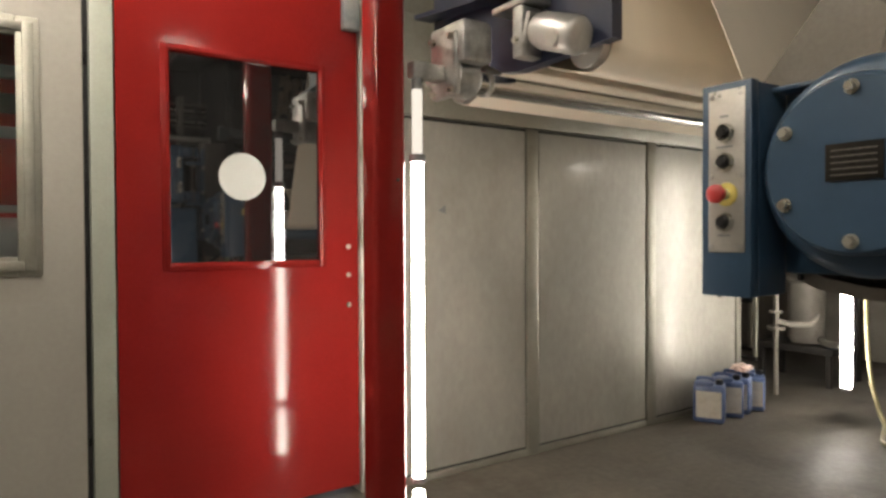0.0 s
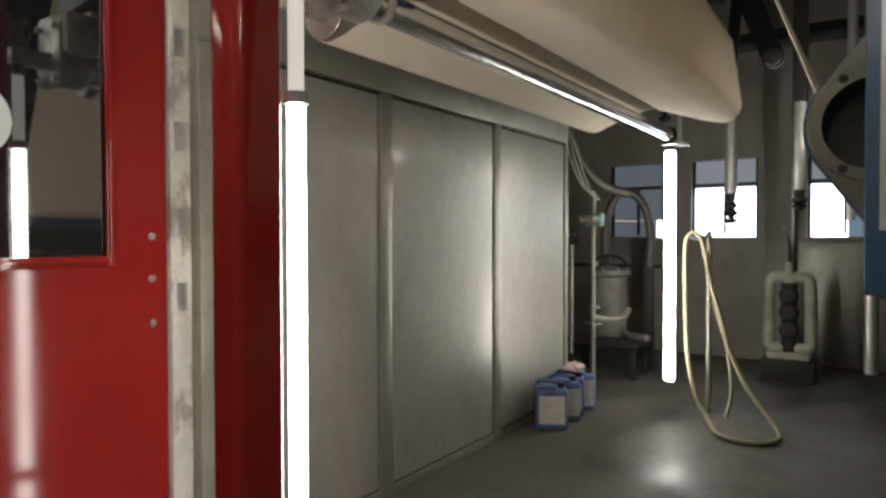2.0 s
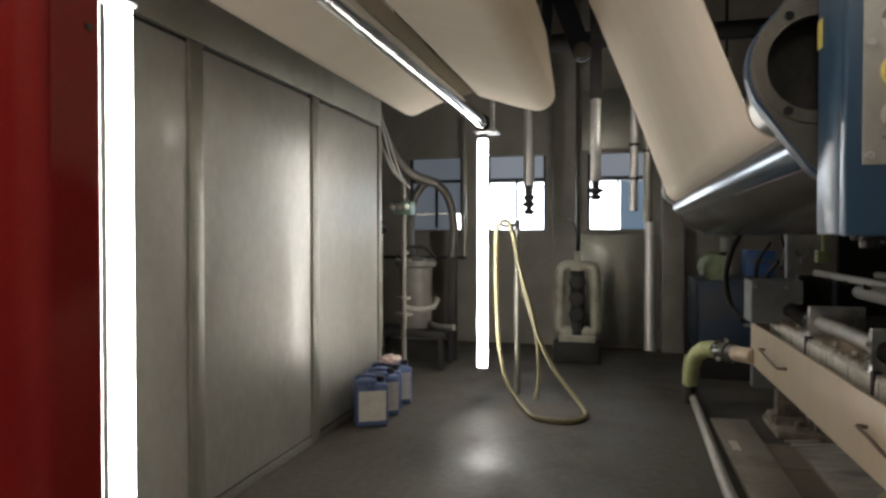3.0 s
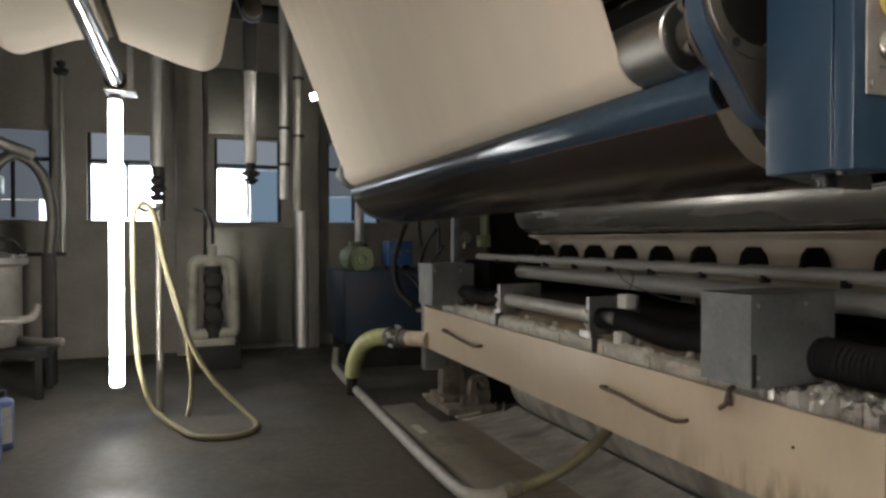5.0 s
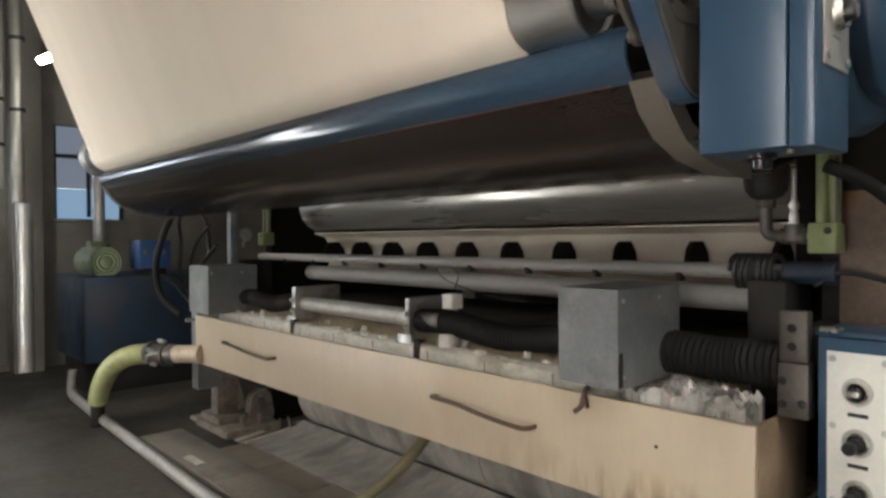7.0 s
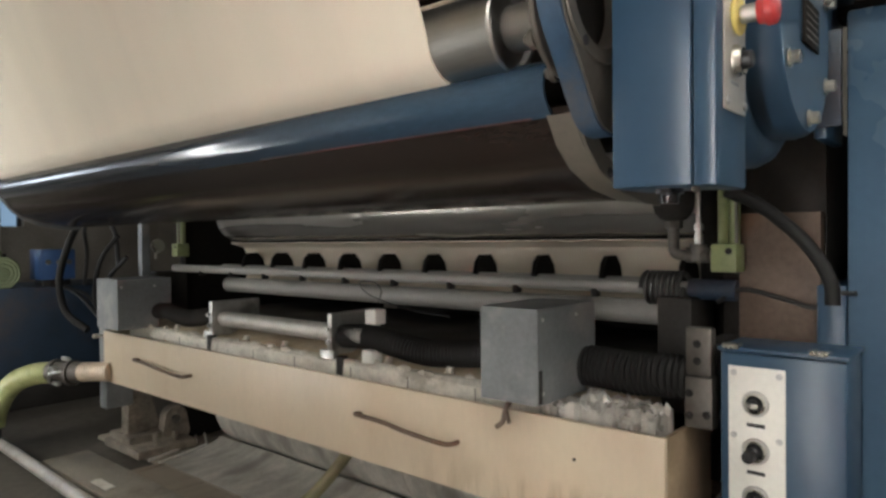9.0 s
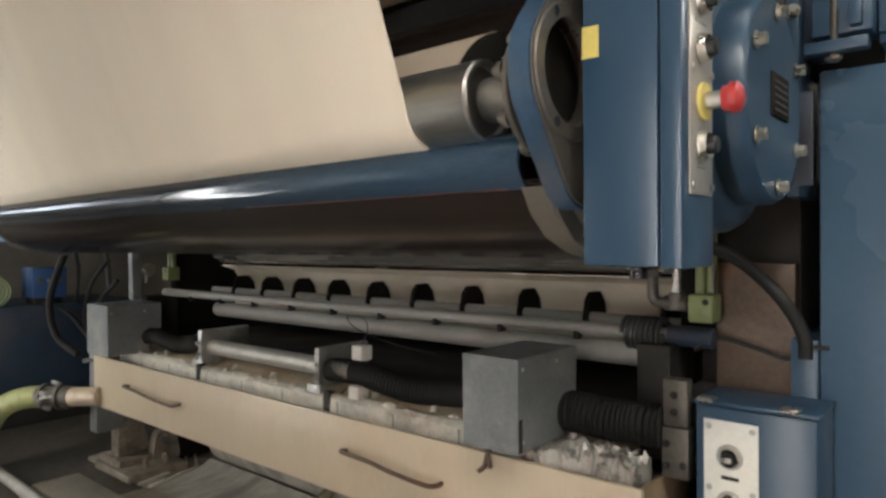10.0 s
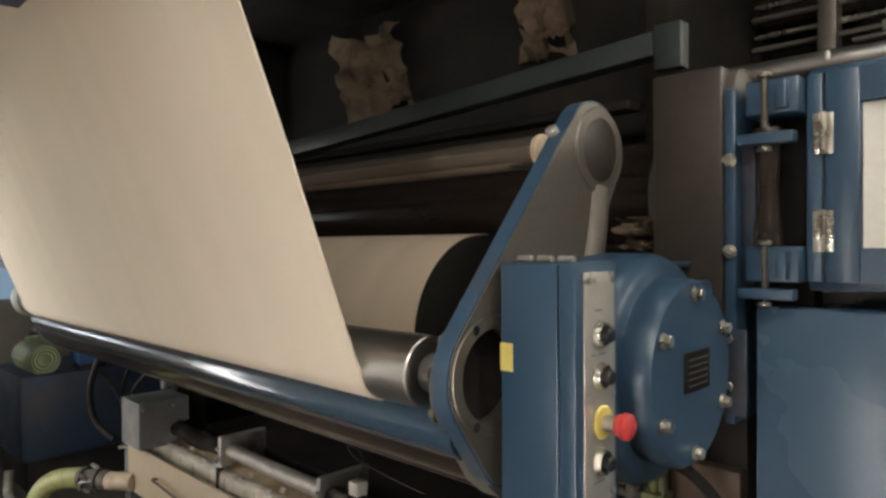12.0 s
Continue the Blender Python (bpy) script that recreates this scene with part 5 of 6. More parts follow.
        part("tie_rod", rod((x - 0.025, y + 0.02, z + 0.061), (x - 0.025, y + 0.02, z + 0.19), 0.004, 8), IRON, e)
    e = thing("valve_fitting", (1.6, 0.29, 0.98), "dark drain cup, cast elbow and tee with a bright check valve", "pipe fitting")
    part("cup", lathe((CUP, 0.29, 1.052), (0, 0, 1), [(0, 0), (0, 0.016), (0.006, 0.03), (0.02, 0.041), (0.038, 0.045), (0.05, 0.046), (0.1, 0.046), (0.1, 0)], 28), DARK, e, "dark drain cup under the guard")
    part("nut", rod((CUP, 0.29, 1.035), (CUP, 0.29, 1.053), 0.02, 6), IRON, e)
    part("elbow", sweep([(CUP, 0.29, 1.045), (CUP, 0.29, 1.0), (CUP - 0.002, 0.29, 0.985), (CUP - 0.014, 0.29, 0.976), (1.58, 0.29, 0.975), (1.54, 0.29, 0.975)], 0.0125, 14, k=5), IRON, e)
    part("tee", rod((TEE, 0.29, 0.962), (TEE, 0.29, 1.0), 0.018, 16), IRON, e)
    part("tee_sleeve", rod((TEE - 0.026, 0.29, 0.975), (TEE + 0.026, 0.29, 0.975), 0.0165, 16), IRON, e)
    part("check_valve", lathe((TEE, 0.29, 1.0), (0, 0, 1), [(0, 0), (0, 0.01), (0.02, 0.01), (0.022, 0.0075), (0.03, 0.0075), (0.031, 0.0105), (0.044, 0.0105), (0.045, 0.006), (0.075, 0.005), (0.115, 0.005)], 8), ALU, e, "bright hexagonal check valve")
    solo("black_cable", sweep([(1.5, 0.36, 1.11), (1.455, 0.33, 1.085), (1.42, 0.305, 1.055), (1.375, 0.30, 1.01), (1.342, 0.30, 0.965), (1.322, 0.302, 0.92), (1.32, 0.303, 0.88)], 0.0135, 14), HOSE_BLACK, "thick black cable drooping from the gearbox", "cable")
    solo("thin_cable", sweep([(1.55, 0.27, 0.87), (1.50, 0.26, 0.90), (1.42, 0.262, 0.885), (1.36, 0.265, 0.87), (1.33, 0.29, 0.90), (1.28, 0.306, 0.905)], 0.005, 8), RUBBER, "thin black cable clipped along the rusty plate", "cable")
    # second felt roll and the beams deep in the machine
    r = thing("felt_roll", (2.9, 0.42, 1.3), "felt-covered roll behind the swing arm with dark end", "roll", "felt rolls")
    turning(part("cover", lathe((0, 0, 0), (1, 0, 0), [(0, 0), (0, 0.245), (2.2, 0.245), (2.2, 0)], 64), SHADED_FELT, r, "tan felt cover, its tone darkened for shade"), r, (1.9, 0.47, 1.36), 0.245)
    part("dark_end", lathe((1.865, 0.47, 1.36), (1, 0, 0), [(-0.3, 0), (-0.3, 0.06), (0, 0.06), (0, 0.22), (0.01, 0.243), (0.0345, 0.243)], 56), NEAR_BLACK, r)
    r = thing("press_roll", (2.9, 0.35, 1.7), "thin polished guide roll high in the machine", "roll", "press rolls")
    part("shell", rod((1.70, 0.5, 1.79), (4.2, 0.5, 1.79), 0.039, 32), UPPER_ROLL, r)
    part("brass_collar", rod((1.685, 0.5, 1.79), (1.70, 0.5, 1.79), 0.04), COPPERISH, r)
    part("journal", rod((1.525, 0.5, 1.79), (1.685, 0.5, 1.79), 0.015), CHROME, r)
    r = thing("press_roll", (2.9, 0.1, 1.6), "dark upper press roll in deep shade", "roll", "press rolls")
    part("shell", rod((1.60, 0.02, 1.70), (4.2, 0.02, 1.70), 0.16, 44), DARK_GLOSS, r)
    b = thing("cross_beam", (2.9, 0.2, 1.98), "dark green box beam across the top of the press", "beam")
    bm = box(0, 2.74, 0.17, 0.23, -0.03, 0.03, 0.004)
    bmesh.ops.transform(bm, matrix=Matrix.Translation((1.56, 0, 2.068)) @ Matrix.Rotation(radians(3.2), 4, "Y"), verts=bm.verts[:])
    part("beam", bm, BEAM, b)
    part("end_plate", box(1.49, 1.5595, 0.18, 0.225, 2.0, 2.11, 0.004), BEAM, b)
    part("lower_angle", box(1.66, 4.3, 0.1, 0.169, 1.93, 1.955, 0.003), NEAR_BLACK, b)
    # Back rolls coloured dark instead of steel, for the shade there.
    for k, (y, z, rr) in enumerate(((-0.38, 2.0, 0.06), (-0.62, 2.35, 0.08))):
        r = thing("press_roll", (2.9, y, z - rr), "roll at the back of the press, coloured dark for the shade there", "roll", "press rolls")
        part("shell", rod((1.3, y, z), (4.2, y, z), rr, 28), DARK if k != 1 else DARK_GLOSS, r)
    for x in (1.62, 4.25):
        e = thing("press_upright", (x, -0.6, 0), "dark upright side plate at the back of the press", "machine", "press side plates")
        part("plate", box(x - 0.03, x + 0.03, -1.3, 0.09, 0, 2.75, 0.004), NEAR_BLACK, e)
    def crumpled(name, cx, cy, cz, w, h, mat, label, seed):
        bm = bmesh.new()
        bmesh.ops.create_grid(bm, x_segments=20, y_segments=20, size=0.5)
        for v in bm.verts:
            u, s = v.co.x, v.co.y
            k = 1 + 0.25 * noise.noise((u * 3, s * 3, seed))
            v.co = (cx + u * w * k + 0.15 * w * s, cy + 0.10 * noise.noise((u * 4, s * 4, seed + 3)) + 0.05 * noise.noise((u * 9, s * 9, seed)), cz + s * h * k + 0.08 * h * noise.noise((u * 6, s * 6, seed + 9)))
        gone = [f for f in bm.faces if noise.noise((f.calc_center_median().x * 11, f.calc_center_median().z * 11, seed)) > 0.5]
        bmesh.ops.delete(bm, geom=gone, context="FACES")
        r = bmesh.ops.extrude_face_region(bm, geom=bm.faces[:])
        for v in [v for v in r["geom"] if isinstance(v, bmesh.types.BMVert)]:
            v.co.y -= 0.004
        return solo(name, bm, mat, label, "scrap")
    crumpled("felt_scrap", 3.35, -0.35, 2.40, 0.5, 0.44, SCRAP, "torn crumpled felt scrap hanging in the press", 1.0)
    crumpled("felt_scrap", 2.3, -0.35, 2.50, 0.24, 0.42, SCRAP, "torn brown scrap hanging in the press", 5.0)
    crumpled("felt_scrap", 1.56, 0.30, 1.60, 0.09, 0.07, SCRAP, "small frayed felt scrap caught behind the lever", 8.0)
    # Sheet colour carries the deep shade inside the press.
    solo("back_sheet", sheet([(-0.42, 1.9), (-0.42, 2.6), (-0.5, 3.2)], 1.64, 4.2, 0.01, 2), DARK, "back sheet of the press, coloured dark for the shade inside", "sheet")
    # Unseen sheet added to keep lamp light out of the press.
    structure("press_light_block", box(1.3, 4.3, -1.45, 0.1, 2.75, 2.8, 0.003), DARK, "unseen dark sheet added over the press to keep lamp light out", "machine hood")
    structure("press_back", box(1.66, 4.2, -1.45, -1.4, 0, 3.2, 0), DARK, "dark sheet closing the back of the press in place of shade", "machine frame")


def underfloor():
    structure("plinth", box(1.30, 4.65, -0.9, 0.356, 0.0, 0.02, 0.004), PLINTH, "pale worn concrete plinth under the press", "plinth")
    structure("kerb", box(2.2, 4.4, 0.496, 0.70, 0.0, 0.03, 0.006), KERB, "low concrete kerb along the drain", "kerb")
    g = thing("drain_grate", (3.4, 0.42, 0), "dark steel drain grating let in along the press", "grate")
    part("frame", box(2.5, 3.98, 0.359, 0.494, 0.0, 0.012, 0.002), RUST, g)
    bar = box(2.51, 3.97, 0.0, 0.004, 0.0125, 0.024, 0)
    first = part("bar", bar, GRATE, g)
    for k in range(16):
        o = first if not k else first.copy()
        if k:
            scene.collection.objects.link(o)
        o.location = (0, 0.363 + k * 0.0083, 0)
    tie = part("cross_bar", box(0, 0.005, 0.362, 0.492, 0.0245, 0.0275, 0), GRATE, g)
    for k in range(5):
        o = tie if not k else tie.copy()
        if k:
            scene.collection.objects.link(o)
        o.location = (2.56 + k * 0.34, 0, 0)
    r = thing("lower_drum", (2.8, -0.08, 0.02), "large grey covered drum lying low under the tray", "drum")
    part("shell", lathe((1.6, -0.11, 0.225), (1, 0, 0), [(0, 0), (0, 0.205), (2.35, 0.205), (2.38, 0.18), (2.38, 0)], 48), PALE_ROLL, r)
    for k in range(3):
        part("seam", lathe((1.95 + 0.75 * k, -0.11, 0.225), (1, 0, 0), [(0, 0.205), (0, 0.2075), (0.03, 0.2075), (0.03, 0.205)], 48), PALE_ROLL, r)
    solo("wet_sheet", sheet([(0.345, 0.023), (0.25, 0.026), (0.16, 0.03), (0.08, 0.045), (0.04, 0.066)], 1.9, 4.0, 0.004, 30, wave=0.008), PALE_ROLL, "wrinkled pale sheet lying against the drum", "sheet")
    b = thing("pillow_block", (4.25, 0.25, 0.02), "corroded pillow block with a round bore beside the drum", "bearing")
    part("foot", box(4.07, 4.44, 0.12, 0.41, 0.02, 0.06, 0.008), CAST, b)
    part("pad", box(4.2, 4.42, 0.2, 0.39, 0.0605, 0.095, 0.006), CAST, b)
    part("body", plate(hull_of((0.165, 0.15, 0.056), (0.165, 0.08, 0.068)), 4.19, 4.25, [(0.165, 0.145, 0.023)]), CAST, b)
    part("upright", box(4.26, 4.34, 0.26, 0.37, 0.0955, 0.40, 0.006), CAST, b)
    part("brace", plate([(0.258, 0.0955), (0.258, 0.3), (0.2, 0.0955)], 4.28, 4.3), CAST, b)
    for x, y, z in ((4.13, 0.30, 0.06), (4.12, 0.21, 0.06), (4.26, 0.385, 0.06)):
        part("bolt", bolt((x, y, z), (0, 0, 1), 0.014, 0.045), CAST, b)
    line = [(4.03, 0.382), (4.06, 0.27), (4.105, 0.125), (4.14, 0.09), (4.36, -0.02), (4.41, -0.05), (4.56, -0.235)]
    for dx, dy in ((0.0, 0.0), (-0.07, -0.015)):
        solo("sealant_line", sweep([(p + dx, q + dy, 0.026) for p, q in line], 0.0065, 6, k=4), WHITE, "whitish sealant line on the concrete plinth", "sealant", "sealant lines")
    p = thing("floor_pipe", (4.2, 0.75, 0.03), "galvanised pipe laid on the floor along the press", "pipe")
    part("pipe", sweep([(5.62, 0.70, 0.18), (5.6, 0.712, 0.10), (5.56, 0.72, 0.045), (5.4, 0.725, 0.034), (5.1, 0.735, 0.034), (4.4, 0.752, 0.034), (3.4, 0.775, 0.034), (3.08, 0.775, 0.034), (2.97, 0.75, 0.034), (2.93, 0.68, 0.036), (2.925, 0.60, 0.055)], 0.026, 14, k=6), LIMED_BAR, p)
    part("clamp", rod((2.925, 0.64, 0.05), (2.925, 0.57, 0.062), 0.03, 16), CAST, p)
    solo("drain_hose", sweep([(2.925, 0.61, 0.055), (2.90, 0.52, 0.075), (2.84, 0.38, 0.16), (2.80, 0.25, 0.29), (2.8, 0.18, 0.4)], 0.021, 14), HOSE, "yellowish drain hose rising under the tray", "hose")
    solo("wet_rag", sheet([(0.63, 0.034), (0.65, 0.037), (0.67, 0.034)], 3.78, 3.93, 0.003, 8, wave=0.006), PAPER, "wet whitish scrap on the kerb", "scrap")


# ---- far end of the hall ----
def vpipe(x, y, z0, z1, r, mat, label, clamps=()):
    e = thing("vertical_pipe", (x, y, z0), label, "pipe", "vertical pipes")
    part("pipe", rod((x, y, z0), (x, y, z1), r, 20), mat, e)
    for z in clamps:
        part("clamp", lathe((x, y, z), (0, 0, 1), [(0, r), (0, r + 0.008), (0.02, r + 0.008), (0.02, r)], 20), DARK, e)
    return e


def far_end():
    e = vpipe(5.4, 0.985, 0.24, 1.19, 0.042, CLAD, "bright lagged pipe ending above the floor")
    vpipe(5.4, 1.01, 1.191, 3.4, 0.032, FRAME, "grey riser pipe with clamps", (1.7, 2.1))
    vpipe(5.4, 1.108, 1.27, 3.4, 0.03, CLAD, "grey riser pipe with clamps", (1.5, 1.75))
    e = vpipe(4.95, 1.37, 1.46, 2.02, 0.035, CLAD, "short bright dip pipe with a valve at its foot")
    part("valve", lathe((4.95, 1.37, 1.33), (0, 0, 1), [(0, 0), (0, 0.02), (0.03, 0.05), (0.04, 0.02), (0.06, 0.055), (0.075, 0.055), (0.09, 0.025), (0.13, 0.03)], 18), DARK, e, "dark valve wheel")
    part("hanger", box(4.9, 5.0, 1.33, 1.41, 2.02, 3.4, 0.004), DARK, e)
    e = vpipe(5.75, 1.93, 1.50, 3.4, 0.045, CLAD, "bright dip pipe with a valve in front of the window")
    part("valve", lathe((5.75, 1.93, 1.26), (0, 0, 1), [(0, 0), (0, 0.03), (0.03, 0.06), (0.05, 0.02), (0.09, 0.065), (0.11, 0.03), (0.15, 0.055), (0.17, 0.03), (0.24, 0.04)], 18), DARK, e, "dark valve body")
    for y, r in ((1.72, 0.11), (0.72, 0.1)):
        e = thing("wall_pier", (6.85, y, 0), "dark steel pier between the windows", "pier", "wall piers", kind="structure")
        part("pier", box(6.75, 6.949, y - r, y + r, 0, 3.4, 0.01), PLASTER, e)
    # hose on its hook
    h = thing("hose_hook", (4.72, 2.0, 1.16), "small steel hook plate carrying the coiled hose", "hook")
    part("hook", sweep([(4.80, 1.885, 1.19), (4.76, 1.90, 1.16), (4.72, 1.95, 1.15), (4.70, 2.0, 1.175)], 0.012, 10), ALU, h)
    part("post", rod((4.80, 1.885, 0.0), (4.80, 1.885, 1.2), 0.02, 14), FRAME, h)
    pts = [(4.62, 1.74, 0.014), (4.66, 1.722, 0.11), (4.68, 1.721, 0.24), (4.69, 1.757, 0.53), (4.70, 1.85, 0.86), (4.71, 1.90, 1.10), (4.71, 1.94, 1.18), (4.70, 1.99, 1.17), (4.69, 2.012, 1.06), (4.69, 2.007, 0.6), (4.70, 1.985, 0.29), (4.68, 1.93, 0.09), (4.6, 1.86, 0.02), (4.38, 1.78, 0.015), (4.2, 1.70, 0.015), (4.14, 1.56, 0.015), (4.18, 1.45, 0.015), (4.32, 1.40, 0.018), (4.48, 1.46, 0.06), (4.6, 1.6, 0.2), (4.67, 1.70, 0.36), (4.70, 1.79, 0.6), (4.72, 1.86, 0.88), (4.73, 1.905, 1.10), (4.745, 1.92, 1.17)]
    solo("water_hose", sweep(pts, 0.0145, 12, k=8), HOSE, "pale yellow water hose looped over a hook down to the floor", "hose")
    # ochre diaphragm pump
    p = thing("pump", (6.1, 1.55, 0.0), "ochre painted air pump on a dark stand before the wall", "pump")
    out = hull_of((1.47, 0.77, 0.06), (1.64, 0.77, 0.06), (1.45, 0.31, 0.05), (1.66, 0.31, 0.05))
    loop = [(6.12, y, z) for y, z in out]
    part("frame", sweep(loop + loop[:1], 0.045, 12, k=0), PUMP, p, "rounded ochre cast frame")
    for z in (0.41, 0.55, 0.69):
        part("valve_ball", lathe((6.06, 1.555, z), (-1, 0, 0), [(-0.06, 0.07), (0, 0.07), (0.02, 0.055), (0.03, 0)], 18), DARK, p)
    part("core", rod((6.12, 1.555, 0.22), (6.12, 1.555, 0.79), 0.06), DARK, p)
    part("dome", lathe((6.12, 1.555, 0.79), (0, 0, 1), [(0, 0.07), (0.03, 0.062), (0.06, 0.038), (0.1, 0.03), (0.16, 0.028), (0.17, 0)], 20), PUMP, p)
    part("foot", box(6.02, 6.22, 1.4, 1.71, 0.18, 0.235, 0.01), PUMP, p)
    part("stand", box(6.0, 6.25, 1.36, 1.75, 0.0, 0.1795, 0.008), DARK, p, "dark welded stand")
    part("air_line", sweep([(6.12, 1.555, 0.95), (6.14, 1.56, 1.1), (6.3, 1.6, 1.2), (6.6, 1.66, 1.24), (6.74, 1.68, 1.25)], 0.012, 8), HOSE_BLACK, p, "thin black air line")

    # blue hydraulic unit with motor
    u = thing("hydraulic_unit", (5.75, 0.35, 0.2), "dark blue hydraulic tank with a green motor on top", "hydraulic unit")
    part("tank", box(5.6, 6.3, -0.35, 0.64, 0.206, 0.75, 0.012), TANK, u)
    part("skid", box(5.65, 6.25, -0.3, 0.6, 0.0, 0.205, 0.005), DARK, u)
    m = part("motor", lathe((5.66, 0.49, 0.84), (1, 0, 0), [(0, 0), (0, 0.07), (0.02, 0.1), (0.1, 0.105), (0.35, 0.105), (0.38, 0.08), (0.38, 0)], 28), MOTOR, u, "dusty green motor")
    for k in range(12):
        a = k * math.pi / 6
        part("fin", rod((5.76, 0.49 + 0.106 * math.cos(a), 0.84 + 0.106 * math.sin(a)), (6.0, 0.49 + 0.106 * math.cos(a), 0.84 + 0.106 * math.sin(a)), 0.006, 6), MOTOR, m)
    part("fan_cover", lathe((5.661, 0.49, 0.84), (-1, 0, 0), [(0, 0.098), (0.012, 0.098), (0.016, 0.09), (0.011, 0.082), (0.017, 0.074), (0.012, 0.062), (0.018, 0.052), (0.013, 0.04), (0.019, 0.028), (0.019, 0)], 28), MOTOR, m, "ringed green fan cover")
    part("valve_block", box(5.6, 5.8, 0.10, 0.30, 0.79, 0.98, 0.006), VALVE_BLUE, u, "blue valve block")
    for k in range(3):
        part("port", rod((5.6, 0.14 + 0.06 * k, 0.9), (5.585, 0.14 + 0.06 * k, 0.9), 0.016, 14), DARK_STEEL, u)
    part("bright_cap", rod((5.585, 0.2, 0.78), (5.6, 0.2, 0.78), 0.012, 12), ZINC, u)
    part("junction_box", box(5.80, 5.92, 0.45, 0.54, 0.944, 0.975, 0.006), MOTOR, u)
    part("block_foot", box(5.63, 5.77, 0.12, 0.28, 0.751, 0.789, 0.003), DARK, u)
    part("pressure_pipe", sweep([(5.6, 0.05, 0.75), (5.55, 0.05, 0.95), (5.45, 0.1, 1.1), (5.2, 0.15, 1.15), (4.8, 0.2, 1.1), (4.5, 0.3, 0.9)], 0.012, 10), RUBBER, u)
    e = thing("gauge_post", (4.1, 0.35, 0.62), "grey upright bar with a small pressure gauge", "post")
    part("bar", box(4.09, 4.13, 0.33, 0.37, 0.863, 1.12, 0.004), GREY_PAINT, e)
    part("gauge", lathe((4.088, 0.30, 1.0), (-1, 0, 0), [(0, 0), (0, 0.03), (0.012, 0.032), (0.018, 0.03), (0.018, 0)], 24), ZINC, e, "small round gauge")
    part("gauge_pipe", rod((4.1, 0.30, 0.94), (4.1, 0.30, 0.97), 0.006, 8), ZINC, e)
    for k, (y, z) in enumerate(((0.42, 1.05), (0.38, 0.95))):
        solo("black_hose", sweep([(4.22, y, z), (4.3 + 0.03 * k, y + 0.05, z - 0.12), (4.45 + 0.05 * k, y + 0.02, z - 0.3), (4.7, y - 0.1, z - 0.42 + 0.05 * k), (5.1, y - 0.15, 0.72), (5.58, 0.2 + 0.05 * k, 0.76)], 0.011, 8), HOSE_BLACK, "black hydraulic hose sagging to the blue tank", "hose", "hydraulic hoses")
    e = thing("wall_pipe", (6.5, 0.3, 1.0), "bright vertical pipe in front of the low window", "pipe", "vertical pipes")
    part("pipe", rod((6.4, 0.33, 0.95), (6.4, 0.33, 2.6), 0.04, 18), CLAD, e)
    part("hanger", rod((6.4, 0.33, 2.6), (6.4, 0.33, 3.4), 0.012, 8), DARK, e)
    part("foot_flange", rod((6.4, 0.33, 0.92), (6.4, 0.33, 0.95), 0.07, 18), DARK, e)
    solo("black_hose", sweep([(4.35, 0.55, 1.1), (4.33, 0.60, 1.0), (4.38, 0.62, 0.85), (4.36, 0.60, 0.7), (4.25, 0.55, 0.62)], 0.016, 10), HOSE_BLACK, "black pressure hose drooping at the press end", "hose")
    # filter vessel and pipework in the recess
    v = thing("filter_vessel", (5.6, 2.86, 0.3), "dusty steel filter vessel with bolted lid and stand", "vessel")
    part("shell", lathe((5.6, 2.86, 0.32), (0, 0, 1), [(0, 0), (0, 0.12), (0.04, 0.14), (0.5, 0.14), (0.52, 0.175), (0.56, 0.175), (0.58, 0.1), (0.6, 0)], 32), DUSTY, v)
    for k in range(8):
        a = k * math.pi / 4
        part("bolt", bolt((5.6 + 0.16 * math.cos(a), 2.86 + 0.16 * math.sin(a), 0.88), (0, 0, 1), 0.012, 0.02), ZINC, v)
    part("stand", box(5.4, 5.8, 2.55, 3.2, 0.26, 0.315, 0.006), DARK, v)
    for x, y in ((5.44, 2.6), (5.76, 2.6), (5.44, 3.15), (5.76, 3.15)):
        part("leg", box(x - 0.02, x + 0.02, y - 0.02, y + 0.02, 0, 0.259, 0.003), DARK, v)
    part("lid_handle", sweep([(5.6, 2.70, 0.92), (5.58, 2.78, 0.99), (5.58, 2.92, 0.99), (5.6, 3.02, 0.93)], 0.012, 10), DARK, v)
    part("outlet", sweep([(5.55, 2.72, 0.36), (5.4, 2.6, 0.36), (5.3, 2.45, 0.37)], 0.025, 12), DUSTY, v)
    solo("recess_hose", sweep([(5.0, 3.02, 2.6), (5.02, 3.0, 2.1), (5.05, 2.92, 1.8), (5.15, 2.78, 1.58), (5.3, 2.6, 1.5)], 0.035, 14), IRON, "grey hose curving down from above", "hose")
    for y, x, z0, z1 in ((3.05, 5.1, 0.3, 1.5), (2.95, 5.0, 0.25, 1.1), (2.6, 6.3, 0.9, 2.2)):
        e = vpipe(x, y, z0, z1, 0.02, FRAME, "thin vertical pipe with fittings in the recess")
        part("valve", lathe((x, y, z1), (0, 0, 1), [(0, 0.02), (0.02, 0.05), (0.05, 0.05), (0.06, 0.02), (0.1, 0.035), (0.12, 0)], 16), DARK, e)
        part("wall_bracket", box(x - 0.02, x + 0.02, y - 0.02, 4.5, z0 - 0.03, z0, 0.003), DARK, e)
    solo("pale_hose", sweep([(5.9, 2.62, 0.9), (5.88, 2.60, 1.2), (5.85, 2.66, 1.45), (5.8, 2.80, 1.55), (5.78, 2.92, 1.42), (5.76, 2.96, 1.15), (5.7, 2.93, 0.9)], 0.036, 14), IRON, "grey hose arching over the filter vessel", "hose")
